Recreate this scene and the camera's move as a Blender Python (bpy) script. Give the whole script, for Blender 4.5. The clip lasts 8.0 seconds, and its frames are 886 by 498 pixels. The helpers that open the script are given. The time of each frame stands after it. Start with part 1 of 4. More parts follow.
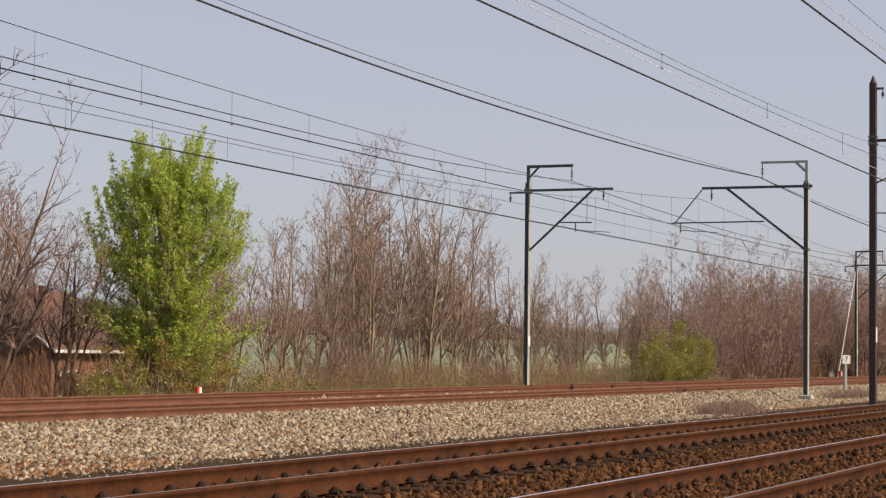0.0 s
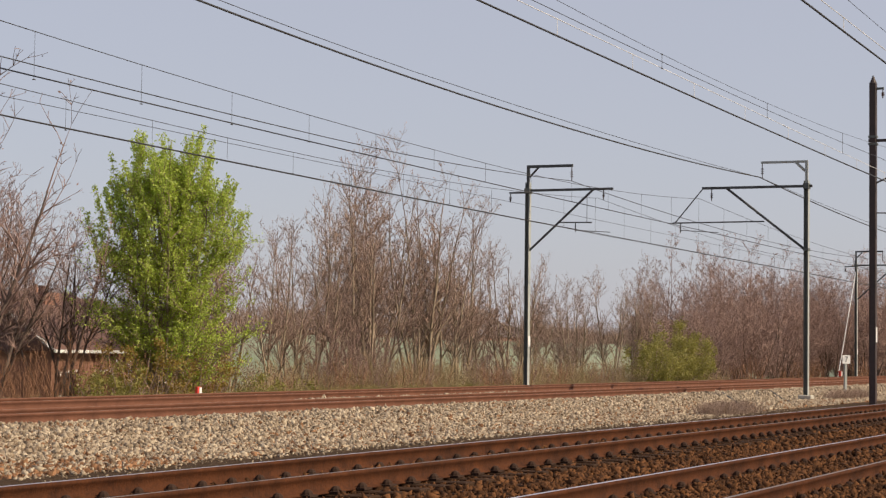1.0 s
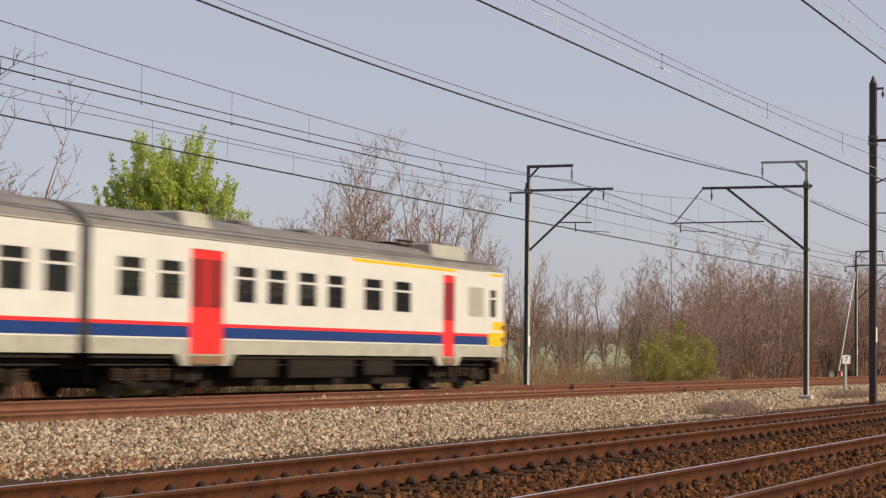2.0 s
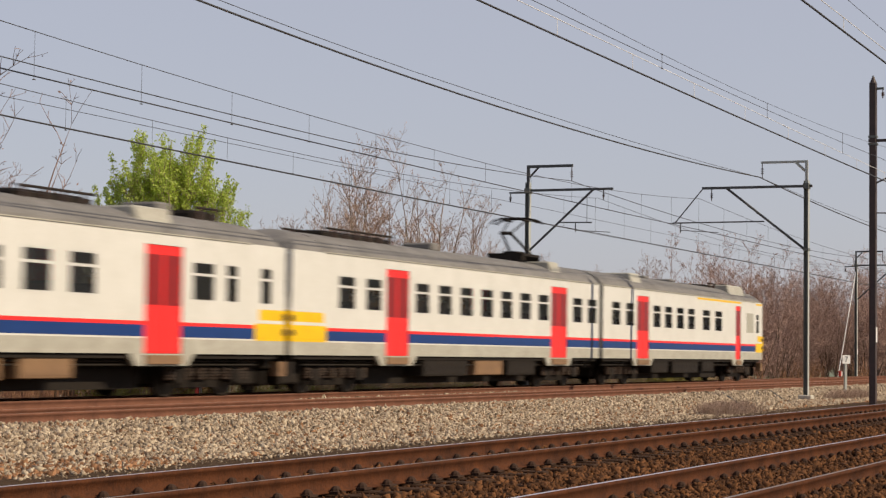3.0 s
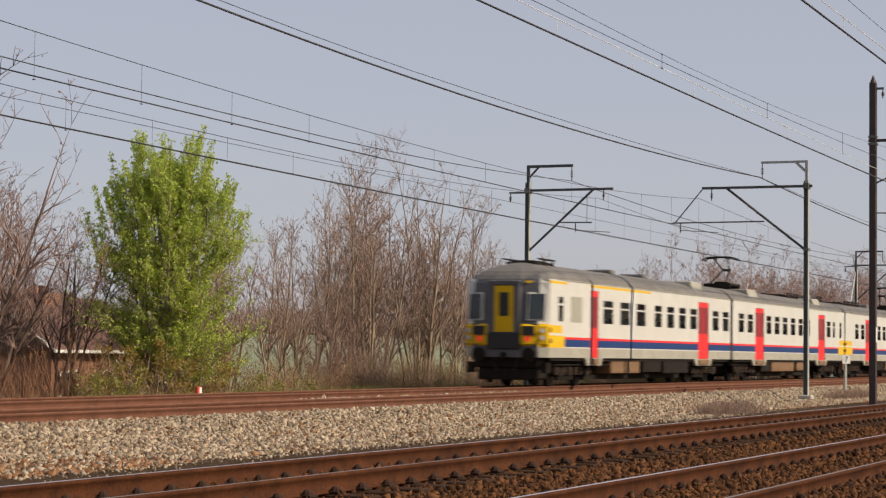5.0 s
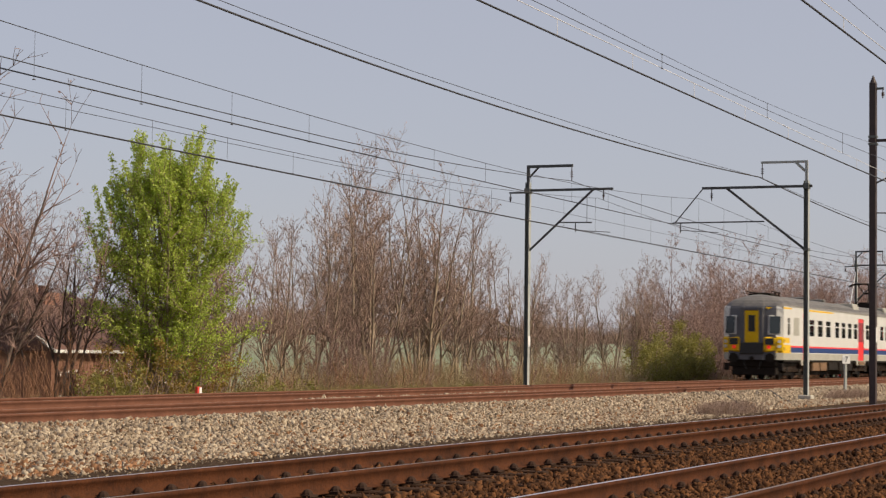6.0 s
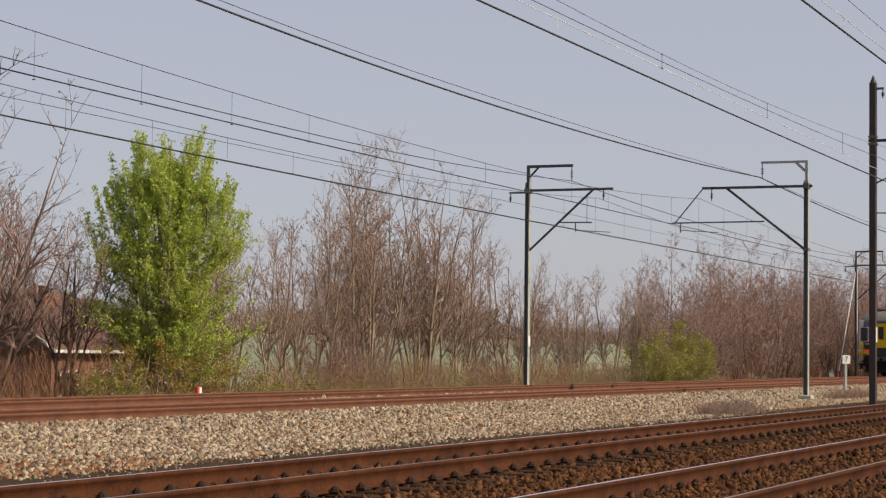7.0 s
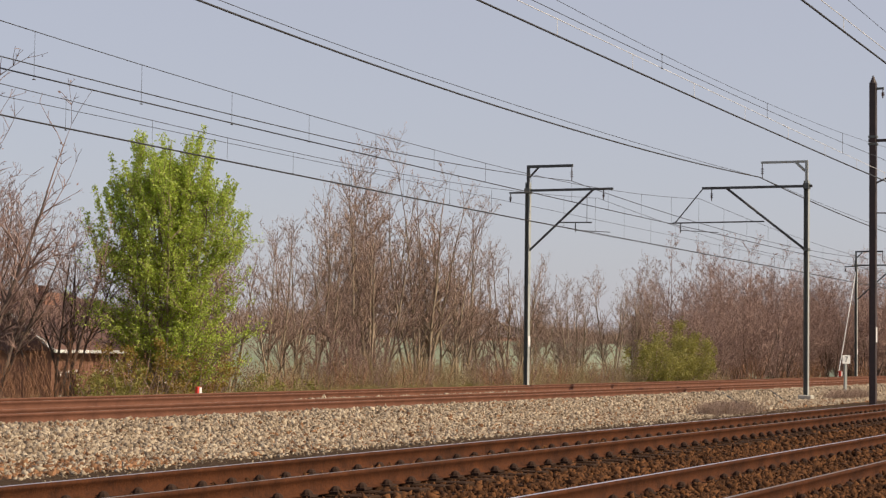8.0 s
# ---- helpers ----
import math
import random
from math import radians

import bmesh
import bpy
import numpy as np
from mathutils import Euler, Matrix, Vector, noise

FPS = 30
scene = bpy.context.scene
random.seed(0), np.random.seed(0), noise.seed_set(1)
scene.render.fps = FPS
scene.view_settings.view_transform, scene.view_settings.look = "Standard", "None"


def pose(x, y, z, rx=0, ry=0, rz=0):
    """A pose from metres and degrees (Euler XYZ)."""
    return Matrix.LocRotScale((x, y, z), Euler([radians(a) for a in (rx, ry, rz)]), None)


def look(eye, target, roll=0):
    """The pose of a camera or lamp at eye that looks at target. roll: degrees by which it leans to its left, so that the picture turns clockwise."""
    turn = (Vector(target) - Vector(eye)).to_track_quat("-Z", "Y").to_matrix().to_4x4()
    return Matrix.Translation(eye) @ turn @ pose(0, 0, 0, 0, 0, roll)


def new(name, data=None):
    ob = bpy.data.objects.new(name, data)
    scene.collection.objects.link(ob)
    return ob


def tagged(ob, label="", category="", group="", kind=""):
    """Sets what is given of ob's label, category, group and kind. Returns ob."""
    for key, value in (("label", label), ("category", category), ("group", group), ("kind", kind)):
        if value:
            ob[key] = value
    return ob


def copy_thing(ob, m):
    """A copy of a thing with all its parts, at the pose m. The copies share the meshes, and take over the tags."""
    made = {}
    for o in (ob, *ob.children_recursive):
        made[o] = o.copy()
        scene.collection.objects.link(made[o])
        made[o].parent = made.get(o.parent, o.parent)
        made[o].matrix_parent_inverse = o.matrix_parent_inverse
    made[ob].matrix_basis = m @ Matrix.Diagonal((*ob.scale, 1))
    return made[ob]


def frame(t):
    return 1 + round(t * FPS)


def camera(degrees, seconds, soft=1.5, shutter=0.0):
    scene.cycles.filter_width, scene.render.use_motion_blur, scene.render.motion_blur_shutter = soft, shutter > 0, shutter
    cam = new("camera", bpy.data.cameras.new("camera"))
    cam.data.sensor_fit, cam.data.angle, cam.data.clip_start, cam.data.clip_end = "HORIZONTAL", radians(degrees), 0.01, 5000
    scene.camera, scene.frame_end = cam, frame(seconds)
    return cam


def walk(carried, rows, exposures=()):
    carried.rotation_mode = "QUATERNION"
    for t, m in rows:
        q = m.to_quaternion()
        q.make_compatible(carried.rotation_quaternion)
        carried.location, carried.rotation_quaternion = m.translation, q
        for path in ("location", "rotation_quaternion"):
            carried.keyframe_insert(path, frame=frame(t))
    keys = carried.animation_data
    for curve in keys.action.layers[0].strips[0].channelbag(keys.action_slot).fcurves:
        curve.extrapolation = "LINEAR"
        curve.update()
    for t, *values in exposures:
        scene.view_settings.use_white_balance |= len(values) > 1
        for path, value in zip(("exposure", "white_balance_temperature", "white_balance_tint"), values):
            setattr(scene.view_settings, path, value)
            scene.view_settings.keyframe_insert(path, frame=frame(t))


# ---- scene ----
cam = camera(25.45, 8.0, soft=1.3, shutter=0.45)
EYE = (0.0, 0.0, 1.02)
# the tracks run along x, y is the distance across them from the camera
VIEW = Euler((radians(90 + 3.077), 0, radians(23.457 - 90))).to_matrix().to_4x4()
STAND = Matrix.Translation(EYE) @ VIEW @ pose(0, 0, 0, 0, 0, 0.72)
walk(cam, [(0.0, STAND), (8.0, STAND)], exposures=[(0.0, 0.04), (1.6, 0.03), (3.0, -0.03), (4.5, -0.05), (6.5, -0.08), (7.3, -0.02), (8.0, 0.02)])

# ---- light ----
SUN_TO = Vector((0.10, -0.86, 0.60)).normalized()
world = bpy.data.worlds.new("sky")
scene.world = world
world.use_nodes = True
wn = world.node_tree.nodes
sky = wn.new("ShaderNodeTexSky")
sky.sky_type = "NISHITA"
sky.sun_disc = False
sky.sun_elevation = math.asin(SUN_TO.z)
sky.sun_rotation = math.atan2(SUN_TO.x, SUN_TO.y)
sky.air_density, sky.dust_density, sky.ozone_density = 1.0, 1.2, 1.5
# thin high haze that pales the whole sky
haze = wn.new("ShaderNodeMix")
haze.data_type = "RGBA"
haze.inputs["Factor"].default_value = 0.72
haze.inputs["B"].default_value = (4.32, 4.25, 4.88, 1)
world.node_tree.links.new(sky.outputs[0], haze.inputs["A"])
world.node_tree.links.new(haze.outputs["Result"], wn["Background"].inputs[0])
wn["Background"].inputs[1].default_value = 0.12
lamp = bpy.data.lights.new("sun", "SUN")
lamp.energy, lamp.angle, lamp.color = 5.0, radians(0.6), (1.0, 0.84, 0.62)
sun = new("sun", lamp)
sun.matrix_world = look(SUN_TO * 100, (0, 0, 0))
scene.view_settings.exposure = 0.0


# ---- materials ----
def mat(name, c1, c2=None, scale=8.0, rough=0.7, metal=0.0, bump=0.0, fine=60.0, island=0.0, per_object=0.0, stretch=None, spec=0.5, coord="Object"):
    """Two colours mixed by noise at two scales, with fine relief."""
    m = bpy.data.materials.new(name)
    m.use_nodes = True
    n, l = m.node_tree.nodes, m.node_tree.links
    b = n["Principled BSDF"]
    b.inputs["Roughness"].default_value, b.inputs["Metallic"].default_value = rough, metal
    b.inputs["Specular IOR Level"].default_value = spec
    c2 = c2 or tuple(v * 0.75 for v in c1)
    tc = n.new("ShaderNodeTexCoord")
    src = tc.outputs[coord]
    if stretch:
        mp = n.new("ShaderNodeMapping")
        mp.inputs["Scale"].default_value = stretch
        l.new(src, mp.inputs["Vector"])
        src = mp.outputs[0]
    a = n.new("ShaderNodeTexNoise")
    a.inputs["Scale"].default_value, a.inputs["Detail"].default_value, a.inputs["Roughness"].default_value = scale, 6, 0.65
    l.new(src, a.inputs["Vector"])
    f = n.new("ShaderNodeTexNoise")
    f.inputs["Scale"].default_value, f.inputs["Detail"].default_value = fine, 3
    l.new(src, f.inputs["Vector"])
    s = n.new("ShaderNodeMath")
    s.operation = "MULTIPLY_ADD"
    l.new(f.outputs["Fac"], s.inputs[0])
    s.inputs[1].default_value = 0.5
    l.new(a.outputs["Fac"], s.inputs[2])
    r = n.new("ShaderNodeMapRange")
    r.inputs["From Min"].default_value, r.inputs["From Max"].default_value = 0.5, 1.0
    l.new(s.outputs[0], r.inputs["Value"])
    fac = r.outputs[0]
    if island or per_object:
        if island:
            g = n.new("ShaderNodeNewGeometry")
            rnd = g.outputs["Random Per Island"]
        else:
            g = n.new("ShaderNodeObjectInfo")
            rnd = g.outputs["Random"]
        k = n.new("ShaderNodeMix")
        k.inputs["Factor"].default_value = island or per_object
        l.new(fac, k.inputs["A"])
        l.new(rnd, k.inputs["B"])
        fac = k.outputs["Result"]
    x = n.new("ShaderNodeMix")
    x.data_type = "RGBA"
    x.inputs["A"].default_value, x.inputs["B"].default_value = (*c1, 1), (*c2, 1)
    l.new(fac, x.inputs["Factor"])
    l.new(x.outputs["Result"], b.inputs["Base Color"])
    if bump:
        u = n.new("ShaderNodeBump")
        u.inputs["Strength"].default_value, u.inputs["Distance"].default_value = bump, 0.02
        l.new(f.outputs["Fac"], u.inputs["Height"])
        l.new(u.outputs[0], b.inputs["Normal"])
    return m


def glow(name, c, strength):
    m = bpy.data.materials.new(name)
    m.use_nodes = True
    b = m.node_tree.nodes["Principled BSDF"]
    b.inputs["Base Color"].default_value = (*c, 1)
    b.inputs["Emission Color"].default_value = (*c, 1)
    b.inputs["Emission Strength"].default_value = strength
    return m


def leafy_mat(name, c1, c2):
    """Thin leaves that also glow when lit from behind."""
    m = mat(name, c1, c2, 1.0, 0.55, island=0.55)
    n, l = m.node_tree.nodes, m.node_tree.links
    b = n["Principled BSDF"]
    t, x = n.new("ShaderNodeBsdfTranslucent"), n.new("ShaderNodeMixShader")
    l.new(b.inputs["Base Color"].links[0].from_socket, t.inputs[0])
    x.inputs[0].default_value = 0.45
    l.new(b.outputs[0], x.inputs[1])
    l.new(t.outputs[0], x.inputs[2])
    l.new(x.outputs[0], n["Material Output"].inputs[0])
    return m


def pane_glass(name, tint, gloss):
    m = bpy.data.materials.new(name)
    m.use_nodes = True
    n, l = m.node_tree.nodes, m.node_tree.links
    n.remove(n["Principled BSDF"])
    t, g, x = n.new("ShaderNodeBsdfTransparent"), n.new("ShaderNodeBsdfGlossy"), n.new("ShaderNodeMixShader")
    t.inputs[0].default_value = (*tint, 1)
    g.inputs["Roughness"].default_value = 0.04
    x.inputs[0].default_value = gloss
    l.new(t.outputs[0], x.inputs[1])
    l.new(g.outputs[0], x.inputs[2])
    l.new(x.outputs[0], n["Material Output"].inputs[0])
    return m


CREAM = mat("cream_paint", (0.62, 0.61, 0.575), (0.53, 0.52, 0.48), 1.2, 0.38, fine=14, spec=0.2)
RED = mat("red_paint", (0.8, 0.03, 0.028), (0.68, 0.028, 0.026), 2.0, 0.4, spec=0.2)
BLUE = mat("blue_paint", (0.013, 0.042, 0.17), (0.01, 0.034, 0.13), 2.0, 0.4, spec=0.2)
YELLOW = mat("yellow_paint", (0.74, 0.47, 0.008), (0.64, 0.38, 0.008), 2.0, 0.4, spec=0.2)
SKIRT = mat("pale_grey_paint", (0.42, 0.405, 0.35), (0.29, 0.275, 0.23), 1.5, 0.55, fine=12, spec=0.2)
ROOF = mat("roof_grey", (0.2, 0.19, 0.18), (0.115, 0.108, 0.1), 1.3, 0.75, fine=9, spec=0.2)
NOSE = mat("dark_grey_paint", (0.13, 0.128, 0.135), (0.085, 0.084, 0.09), 2.0, 0.45, spec=0.2)
STEEL = mat("dirty_steel", (0.022, 0.016, 0.012), (0.01, 0.008, 0.006), 5.0, 0.8, bump=0.3, spec=0.2)
RUSTBOX = mat("brown_case", (0.23, 0.13, 0.062), (0.15, 0.085, 0.042), 4.0, 0.7, bump=0.2)
SPRING = mat("oily_brown_steel", (0.085, 0.05, 0.03), (0.04, 0.025, 0.017), 6.0, 0.75)
RUBBER = mat("black_rubber", (0.02, 0.02, 0.02), (0.03, 0.028, 0.026), 9.0, 0.75)
ALU = mat("window_alloy", (0.62, 0.61, 0.58), (0.5, 0.49, 0.46), 9.0, 0.45, 0.1)
VENT = mat("vent_grey", (0.36, 0.35, 0.295), (0.31, 0.3, 0.255), 6.0, 0.6)
INSIDE = mat("cabin_lining", (0.42, 0.36, 0.28), (0.30, 0.26, 0.20), 3.0, 0.8)
SEAT = mat("seat_cloth", (0.07, 0.05, 0.045), (0.05, 0.03, 0.03), 8.0, 0.9)
GLASS = pane_glass("window_glass", (0.62, 0.60, 0.52), 0.045)
SCREEN = mat("cab_glass", (0.03, 0.038, 0.04), (0.02, 0.026, 0.028), 3.0, 0.08)
REDGLASS = mat("red_door_glass", (0.24, 0.014, 0.014), (0.19, 0.011, 0.011), 3.0, 0.35, spec=0.25)
TAIL = glow("tail_light", (0.8, 0.03, 0.02), 0.5)
LENS = mat("lamp_lens", (0.6, 0.6, 0.58), (0.5, 0.5, 0.5), 6.0, 0.1)
RAIL = mat("rusty_rail", (0.105, 0.037, 0.015), (0.028, 0.012, 0.007), 2.2, 0.8, bump=0.3, fine=40, spec=0.08)
FAR_RAIL = mat("dry_rusty_rail", (0.185, 0.083, 0.053), (0.095, 0.044, 0.03), 2.0, 0.85, bump=0.3, fine=30, spec=0.08)
SHINE = mat("polished_rail", (0.6, 0.61, 0.7), (0.46, 0.46, 0.52), 3.0, 0.36, 0.6)
DULL = mat("dull_rail_top", (0.22, 0.17, 0.14), (0.16, 0.12, 0.10), 3.0, 0.5, 0.3)
RUSTTOP = mat("rusty_rail_top", (0.34, 0.22, 0.16), (0.24, 0.14, 0.10), 3.0, 0.6, fine=30, spec=0.3)
CLIP = mat("clip_iron", (0.06, 0.034, 0.023), (0.03, 0.02, 0.016), 20.0, 0.85, spec=0.08)
SLEEPER = mat("old_sleeper", (0.07, 0.038, 0.022), (0.035, 0.02, 0.013), 5.0, 0.9, bump=0.5, per_object=0.3, stretch=(6, 1, 6), spec=0.08)
STONE = mat("pale_ballast", (0.57, 0.47, 0.345), (0.095, 0.056, 0.032), 30.0, 0.9, bump=0.4, island=0.75, spec=0.08)
STONE_RUST = mat("rusty_ballast", (0.175, 0.078, 0.034), (0.012, 0.007, 0.005), 30.0, 0.95, bump=0.4, island=0.75, spec=0.08)
STONE_TAN = mat("iron_stained_ballast", (0.36, 0.19, 0.1), (0.09, 0.045, 0.025), 30.0, 0.9, bump=0.4, island=0.75, spec=0.08)
BED = mat("ballast_bed", (0.16, 0.105, 0.06), (0.06, 0.036, 0.02), 22.0, 0.95, bump=0.9, fine=35, spec=0.08)
BED_RUST = mat("rusty_bed", (0.06, 0.029, 0.014), (0.022, 0.012, 0.008), 18.0, 0.95, bump=0.9, fine=35, spec=0.08)
ASH = mat("ash_path", (0.10, 0.066, 0.042), (0.04, 0.026, 0.017), 6.0, 0.95, bump=0.8, fine=70, spec=0.02)
SOIL = mat("soil_and_grass", (0.1, 0.07, 0.038), (0.05, 0.05, 0.022), 0.8, 0.95, bump=0.8, fine=20, spec=0.08)
FIELD = mat("field_green", (0.25, 0.275, 0.195), (0.19, 0.22, 0.145), 0.05, 0.95, fine=1.2, spec=0.08)
# pale grey of bracket and post; on the mast flanges it paints in sunlight
PALE = mat("pale_and_sunlit_grey", (0.44, 0.45, 0.415), (0.30, 0.31, 0.285), 3.0, 0.5, fine=25, spec=0.4)
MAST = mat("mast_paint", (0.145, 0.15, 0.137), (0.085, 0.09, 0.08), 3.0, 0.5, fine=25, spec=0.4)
ARM = mat("dark_bracket_paint", (0.10, 0.10, 0.10), (0.06, 0.06, 0.06), 4.0, 0.6, spec=0.25)
TAR = mat("tarred_steel", (0.055, 0.032, 0.028), (0.03, 0.019, 0.017), 4.0, 0.6)
WIRE = mat("wire_dark", (0.055, 0.05, 0.05), (0.04, 0.04, 0.04), 5.0, 0.6, 0.4)
COPPER = mat("wire_pale", (0.8, 0.78, 0.76), (0.5, 0.49, 0.48), 14.0, 0.5, 0.0)
PORCELAIN = mat("insulator_brown", (0.07, 0.04, 0.03), (0.05, 0.03, 0.025), 9.0, 0.25)
CONCRETE = mat("concrete", (0.48, 0.44, 0.37), (0.34, 0.31, 0.26), 5.0, 0.9, bump=0.5)
WHITE = mat("white_paint", (0.78, 0.77, 0.74), (0.62, 0.61, 0.58), 4.0, 0.6)
BLACK = mat("black_paint", (0.02, 0.02, 0.02), (0.03, 0.03, 0.03), 4.0, 0.6)
SIGNRED = mat("signal_red", (0.75, 0.06, 0.03), (0.55, 0.05, 0.03), 5.0, 0.5)
BARK = mat("bark", (0.47, 0.375, 0.265), (0.13, 0.10, 0.075), 4.0, 0.95, bump=0.5, island=0.5, spec=0.08)
DARKBARK = mat("dark_bark", (0.17, 0.125, 0.10), (0.075, 0.055, 0.048), 4.0, 0.95, bump=0.5, island=0.5, spec=0.08)
MAUVE = mat("mauve_brown_twigs", (0.42, 0.285, 0.24), (0.18, 0.12, 0.10), 3.0, 0.95, island=0.6, spec=0.08)
TWIG = mat("twig_brown", (0.43, 0.31, 0.24), (0.18, 0.125, 0.10), 3.0, 0.95, island=0.6, spec=0.08)
RUSSET = mat("russet_twigs", (0.46, 0.25, 0.15), (0.2, 0.11, 0.066), 3.0, 0.95, island=0.6, spec=0.08)
BUD = mat("buds", (0.44, 0.30, 0.25), (0.26, 0.17, 0.14), 3.0, 0.9, island=0.6, spec=0.08)
LEAF = leafy_mat("spring_leaf", (0.62, 0.69, 0.12), (0.25, 0.36, 0.05))
LEAF_DARK = leafy_mat("dull_leaf", (0.40, 0.35, 0.085), (0.19, 0.185, 0.045))
LEAF_AMBER = leafy_mat("amber_leaf", (0.42, 0.27, 0.06), (0.20, 0.16, 0.03))
DRYGRASS = mat("dry_grass", (0.42, 0.32, 0.19), (0.22, 0.17, 0.085), 2.0, 0.95, island=0.6, spec=0.08)
PETAL = mat("blossom_white", (0.85, 0.83, 0.80), (0.75, 0.72, 0.70), 5.0, 0.8)
BRICK = mat("house_brick", (0.30, 0.15, 0.10), (0.22, 0.11, 0.08), 6.0, 0.9, bump=0.4)
TILE = mat("roof_tiles", (0.17, 0.085, 0.06), (0.10, 0.06, 0.05), 4.0, 0.85, bump=0.6)
SLATE = mat("dark_roof_tiles", (0.11, 0.085, 0.085), (0.075, 0.06, 0.06), 4.0, 0.85, bump=0.6)


# ---- mesh helpers ----
def mesh_from(name, verts, faces, mats, idx=None):
    me = bpy.data.meshes.new(name)
    me.from_pydata([tuple(v) for v in verts], [], [tuple(f) for f in faces])
    for m in mats:
        me.materials.append(m)
    if idx is not None:
        me.polygons.foreach_set("material_index", np.asarray(idx, dtype=np.int32))
    me.update()
    return me


def fast_mesh(name, verts, tris, mats, idx=None, smooth=False):
    """Triangles or quads from arrays."""
    me = bpy.data.meshes.new(name)
    verts, tris = np.asarray(verts, dtype=np.float32), np.asarray(tris, dtype=np.int32)
    k = tris.shape[1]
    me.vertices.add(len(verts))
    me.vertices.foreach_set("co", verts.ravel())
    me.loops.add(tris.size)
    me.loops.foreach_set("vertex_index", tris.ravel())
    me.polygons.add(len(tris))
    me.polygons.foreach_set("loop_start", np.arange(0, tris.size, k, dtype=np.int32))
    for m in mats:
        me.materials.append(m)
    if idx is not None:
        me.polygons.foreach_set("material_index", np.asarray(idx, dtype=np.int32))
    if smooth:
        me.polygons.foreach_set("use_smooth", np.ones(len(tris), dtype=bool))
    me.update(calc_edges=True)
    return me


def hang(name, me, parent=None, label="", at=None):
    """One mesh object, under a thing or part where one is given."""
    ob = new(name, me)
    ob.parent = parent
    if at is not None:
        ob.matrix_basis = at
    if label:
        ob["label"] = label
    return ob


def part(name, bm, material, parent=None, label="", at=None, soft=0.0):
    if soft:
        bmesh.ops.bevel(bm, geom=bm.edges[:], offset=soft, segments=1, affect="EDGES", clamp_overlap=True)
    bmesh.ops.recalc_face_normals(bm, faces=bm.faces[:])
    me = bpy.data.meshes.new(name)
    bm.to_mesh(me)
    bm.free()
    me.materials.append(material)
    return hang(name, me, parent, label, at)


def box(bm, x0, x1, y0, y1, z0, z1):
    v = [bm.verts.new(p) for p in ((x0, y0, z0), (x1, y0, z0), (x1, y1, z0), (x0, y1, z0), (x0, y0, z1), (x1, y0, z1), (x1, y1, z1), (x0, y1, z1))]
    for f in ((0, 3, 2, 1), (4, 5, 6, 7), (0, 1, 5, 4), (1, 2, 6, 5), (2, 3, 7, 6), (3, 0, 4, 7)):
        bm.faces.new([v[i] for i in f])
    return bm


def boxes(*rows):
    bm = bmesh.new()
    for r in rows:
        box(bm, *r)
    return bm


def rod(bm, p, q, r0, r1=None, n=8):
    """A round bar from p to q."""
    p, q = Vector(p), Vector(q)
    r1 = r0 if r1 is None else r1
    d = q - p
    t = d.to_track_quat("Z", "Y").to_matrix()
    a, b = [], []
    for i in range(n):
        c = Vector((math.cos(2 * math.pi * i / n), math.sin(2 * math.pi * i / n), 0))
        a.append(bm.verts.new(p + t @ (c * r0)))
        b.append(bm.verts.new(q + t @ (c * r1)))
    for i in range(n):
        j = (i + 1) % n
        bm.faces.new((a[i], a[j], b[j], b[i]))
    bm.faces.new(a[::-1])
    bm.faces.new(b)
    return bm


def rods(*rows, n=8):
    bm = bmesh.new()
    for r in rows:
        rod(bm, *r, n=n)
    return bm


def tubes(seg, sides=3):
    """Vertices and quads of tapered bars: rows of x0 y0 z0 x1 y1 z1 r0 r1."""
    seg = np.asarray(seg, dtype=np.float64)
    p, q, r0, r1 = seg[:, :3], seg[:, 3:6], seg[:, 6], seg[:, 7]
    d = q - p
    d /= np.linalg.norm(d, axis=1, keepdims=True) + 1e-9
    ref = np.where(np.abs(d[:, 2:3]) > 0.9, np.array([[1.0, 0, 0]]), np.array([[0, 0, 1.0]]))
    a = np.cross(d, ref)
    a /= np.linalg.norm(a, axis=1, keepdims=True) + 1e-9
    b = np.cross(d, a)
    vs = []
    for i in range(sides):
        c, s = math.cos(2 * math.pi * i / sides), math.sin(2 * math.pi * i / sides)
        o = a * c + b * s
        vs += [p + o * r0[:, None], q + o * r1[:, None]]
    v = np.stack(vs, 1).reshape(-1, 3)
    base = np.arange(len(seg))[:, None] * (2 * sides)
    qs = [base + np.array([[2 * i, 2 * ((i + 1) % sides), 2 * ((i + 1) % sides) + 1, 2 * i + 1]]) for i in range(sides)]
    return v, np.concatenate(qs, 0)


def pipe(points, r, sides=6):
    """Vertices and quads of one continuous round line through points."""
    pts = np.asarray(points, dtype=np.float64)
    d = np.gradient(pts, axis=0)
    d /= np.linalg.norm(d, axis=1, keepdims=True)
    a = np.cross(d, np.array([[0, 0, 1.0]]))
    a /= np.linalg.norm(a, axis=1, keepdims=True)
    b = np.cross(d, a)
    ang = 2 * math.pi * np.arange(sides) / sides
    v = pts[:, None] + r * (a[:, None] * np.cos(ang)[None, :, None] + b[:, None] * np.sin(ang)[None, :, None])
    i = np.arange(len(pts) * sides).reshape(-1, sides)
    j = np.roll(i, -1, axis=1)
    return v.reshape(-1, 3), np.stack([i[:-1], i[1:], j[1:], j[:-1]], -1).reshape(-1, 4)


def thing(name, label, category, group="", kind="", at=None):
    ob = new(name)
    if at is not None:
        ob.matrix_basis = at
    return tagged(ob, label, category, group, kind)


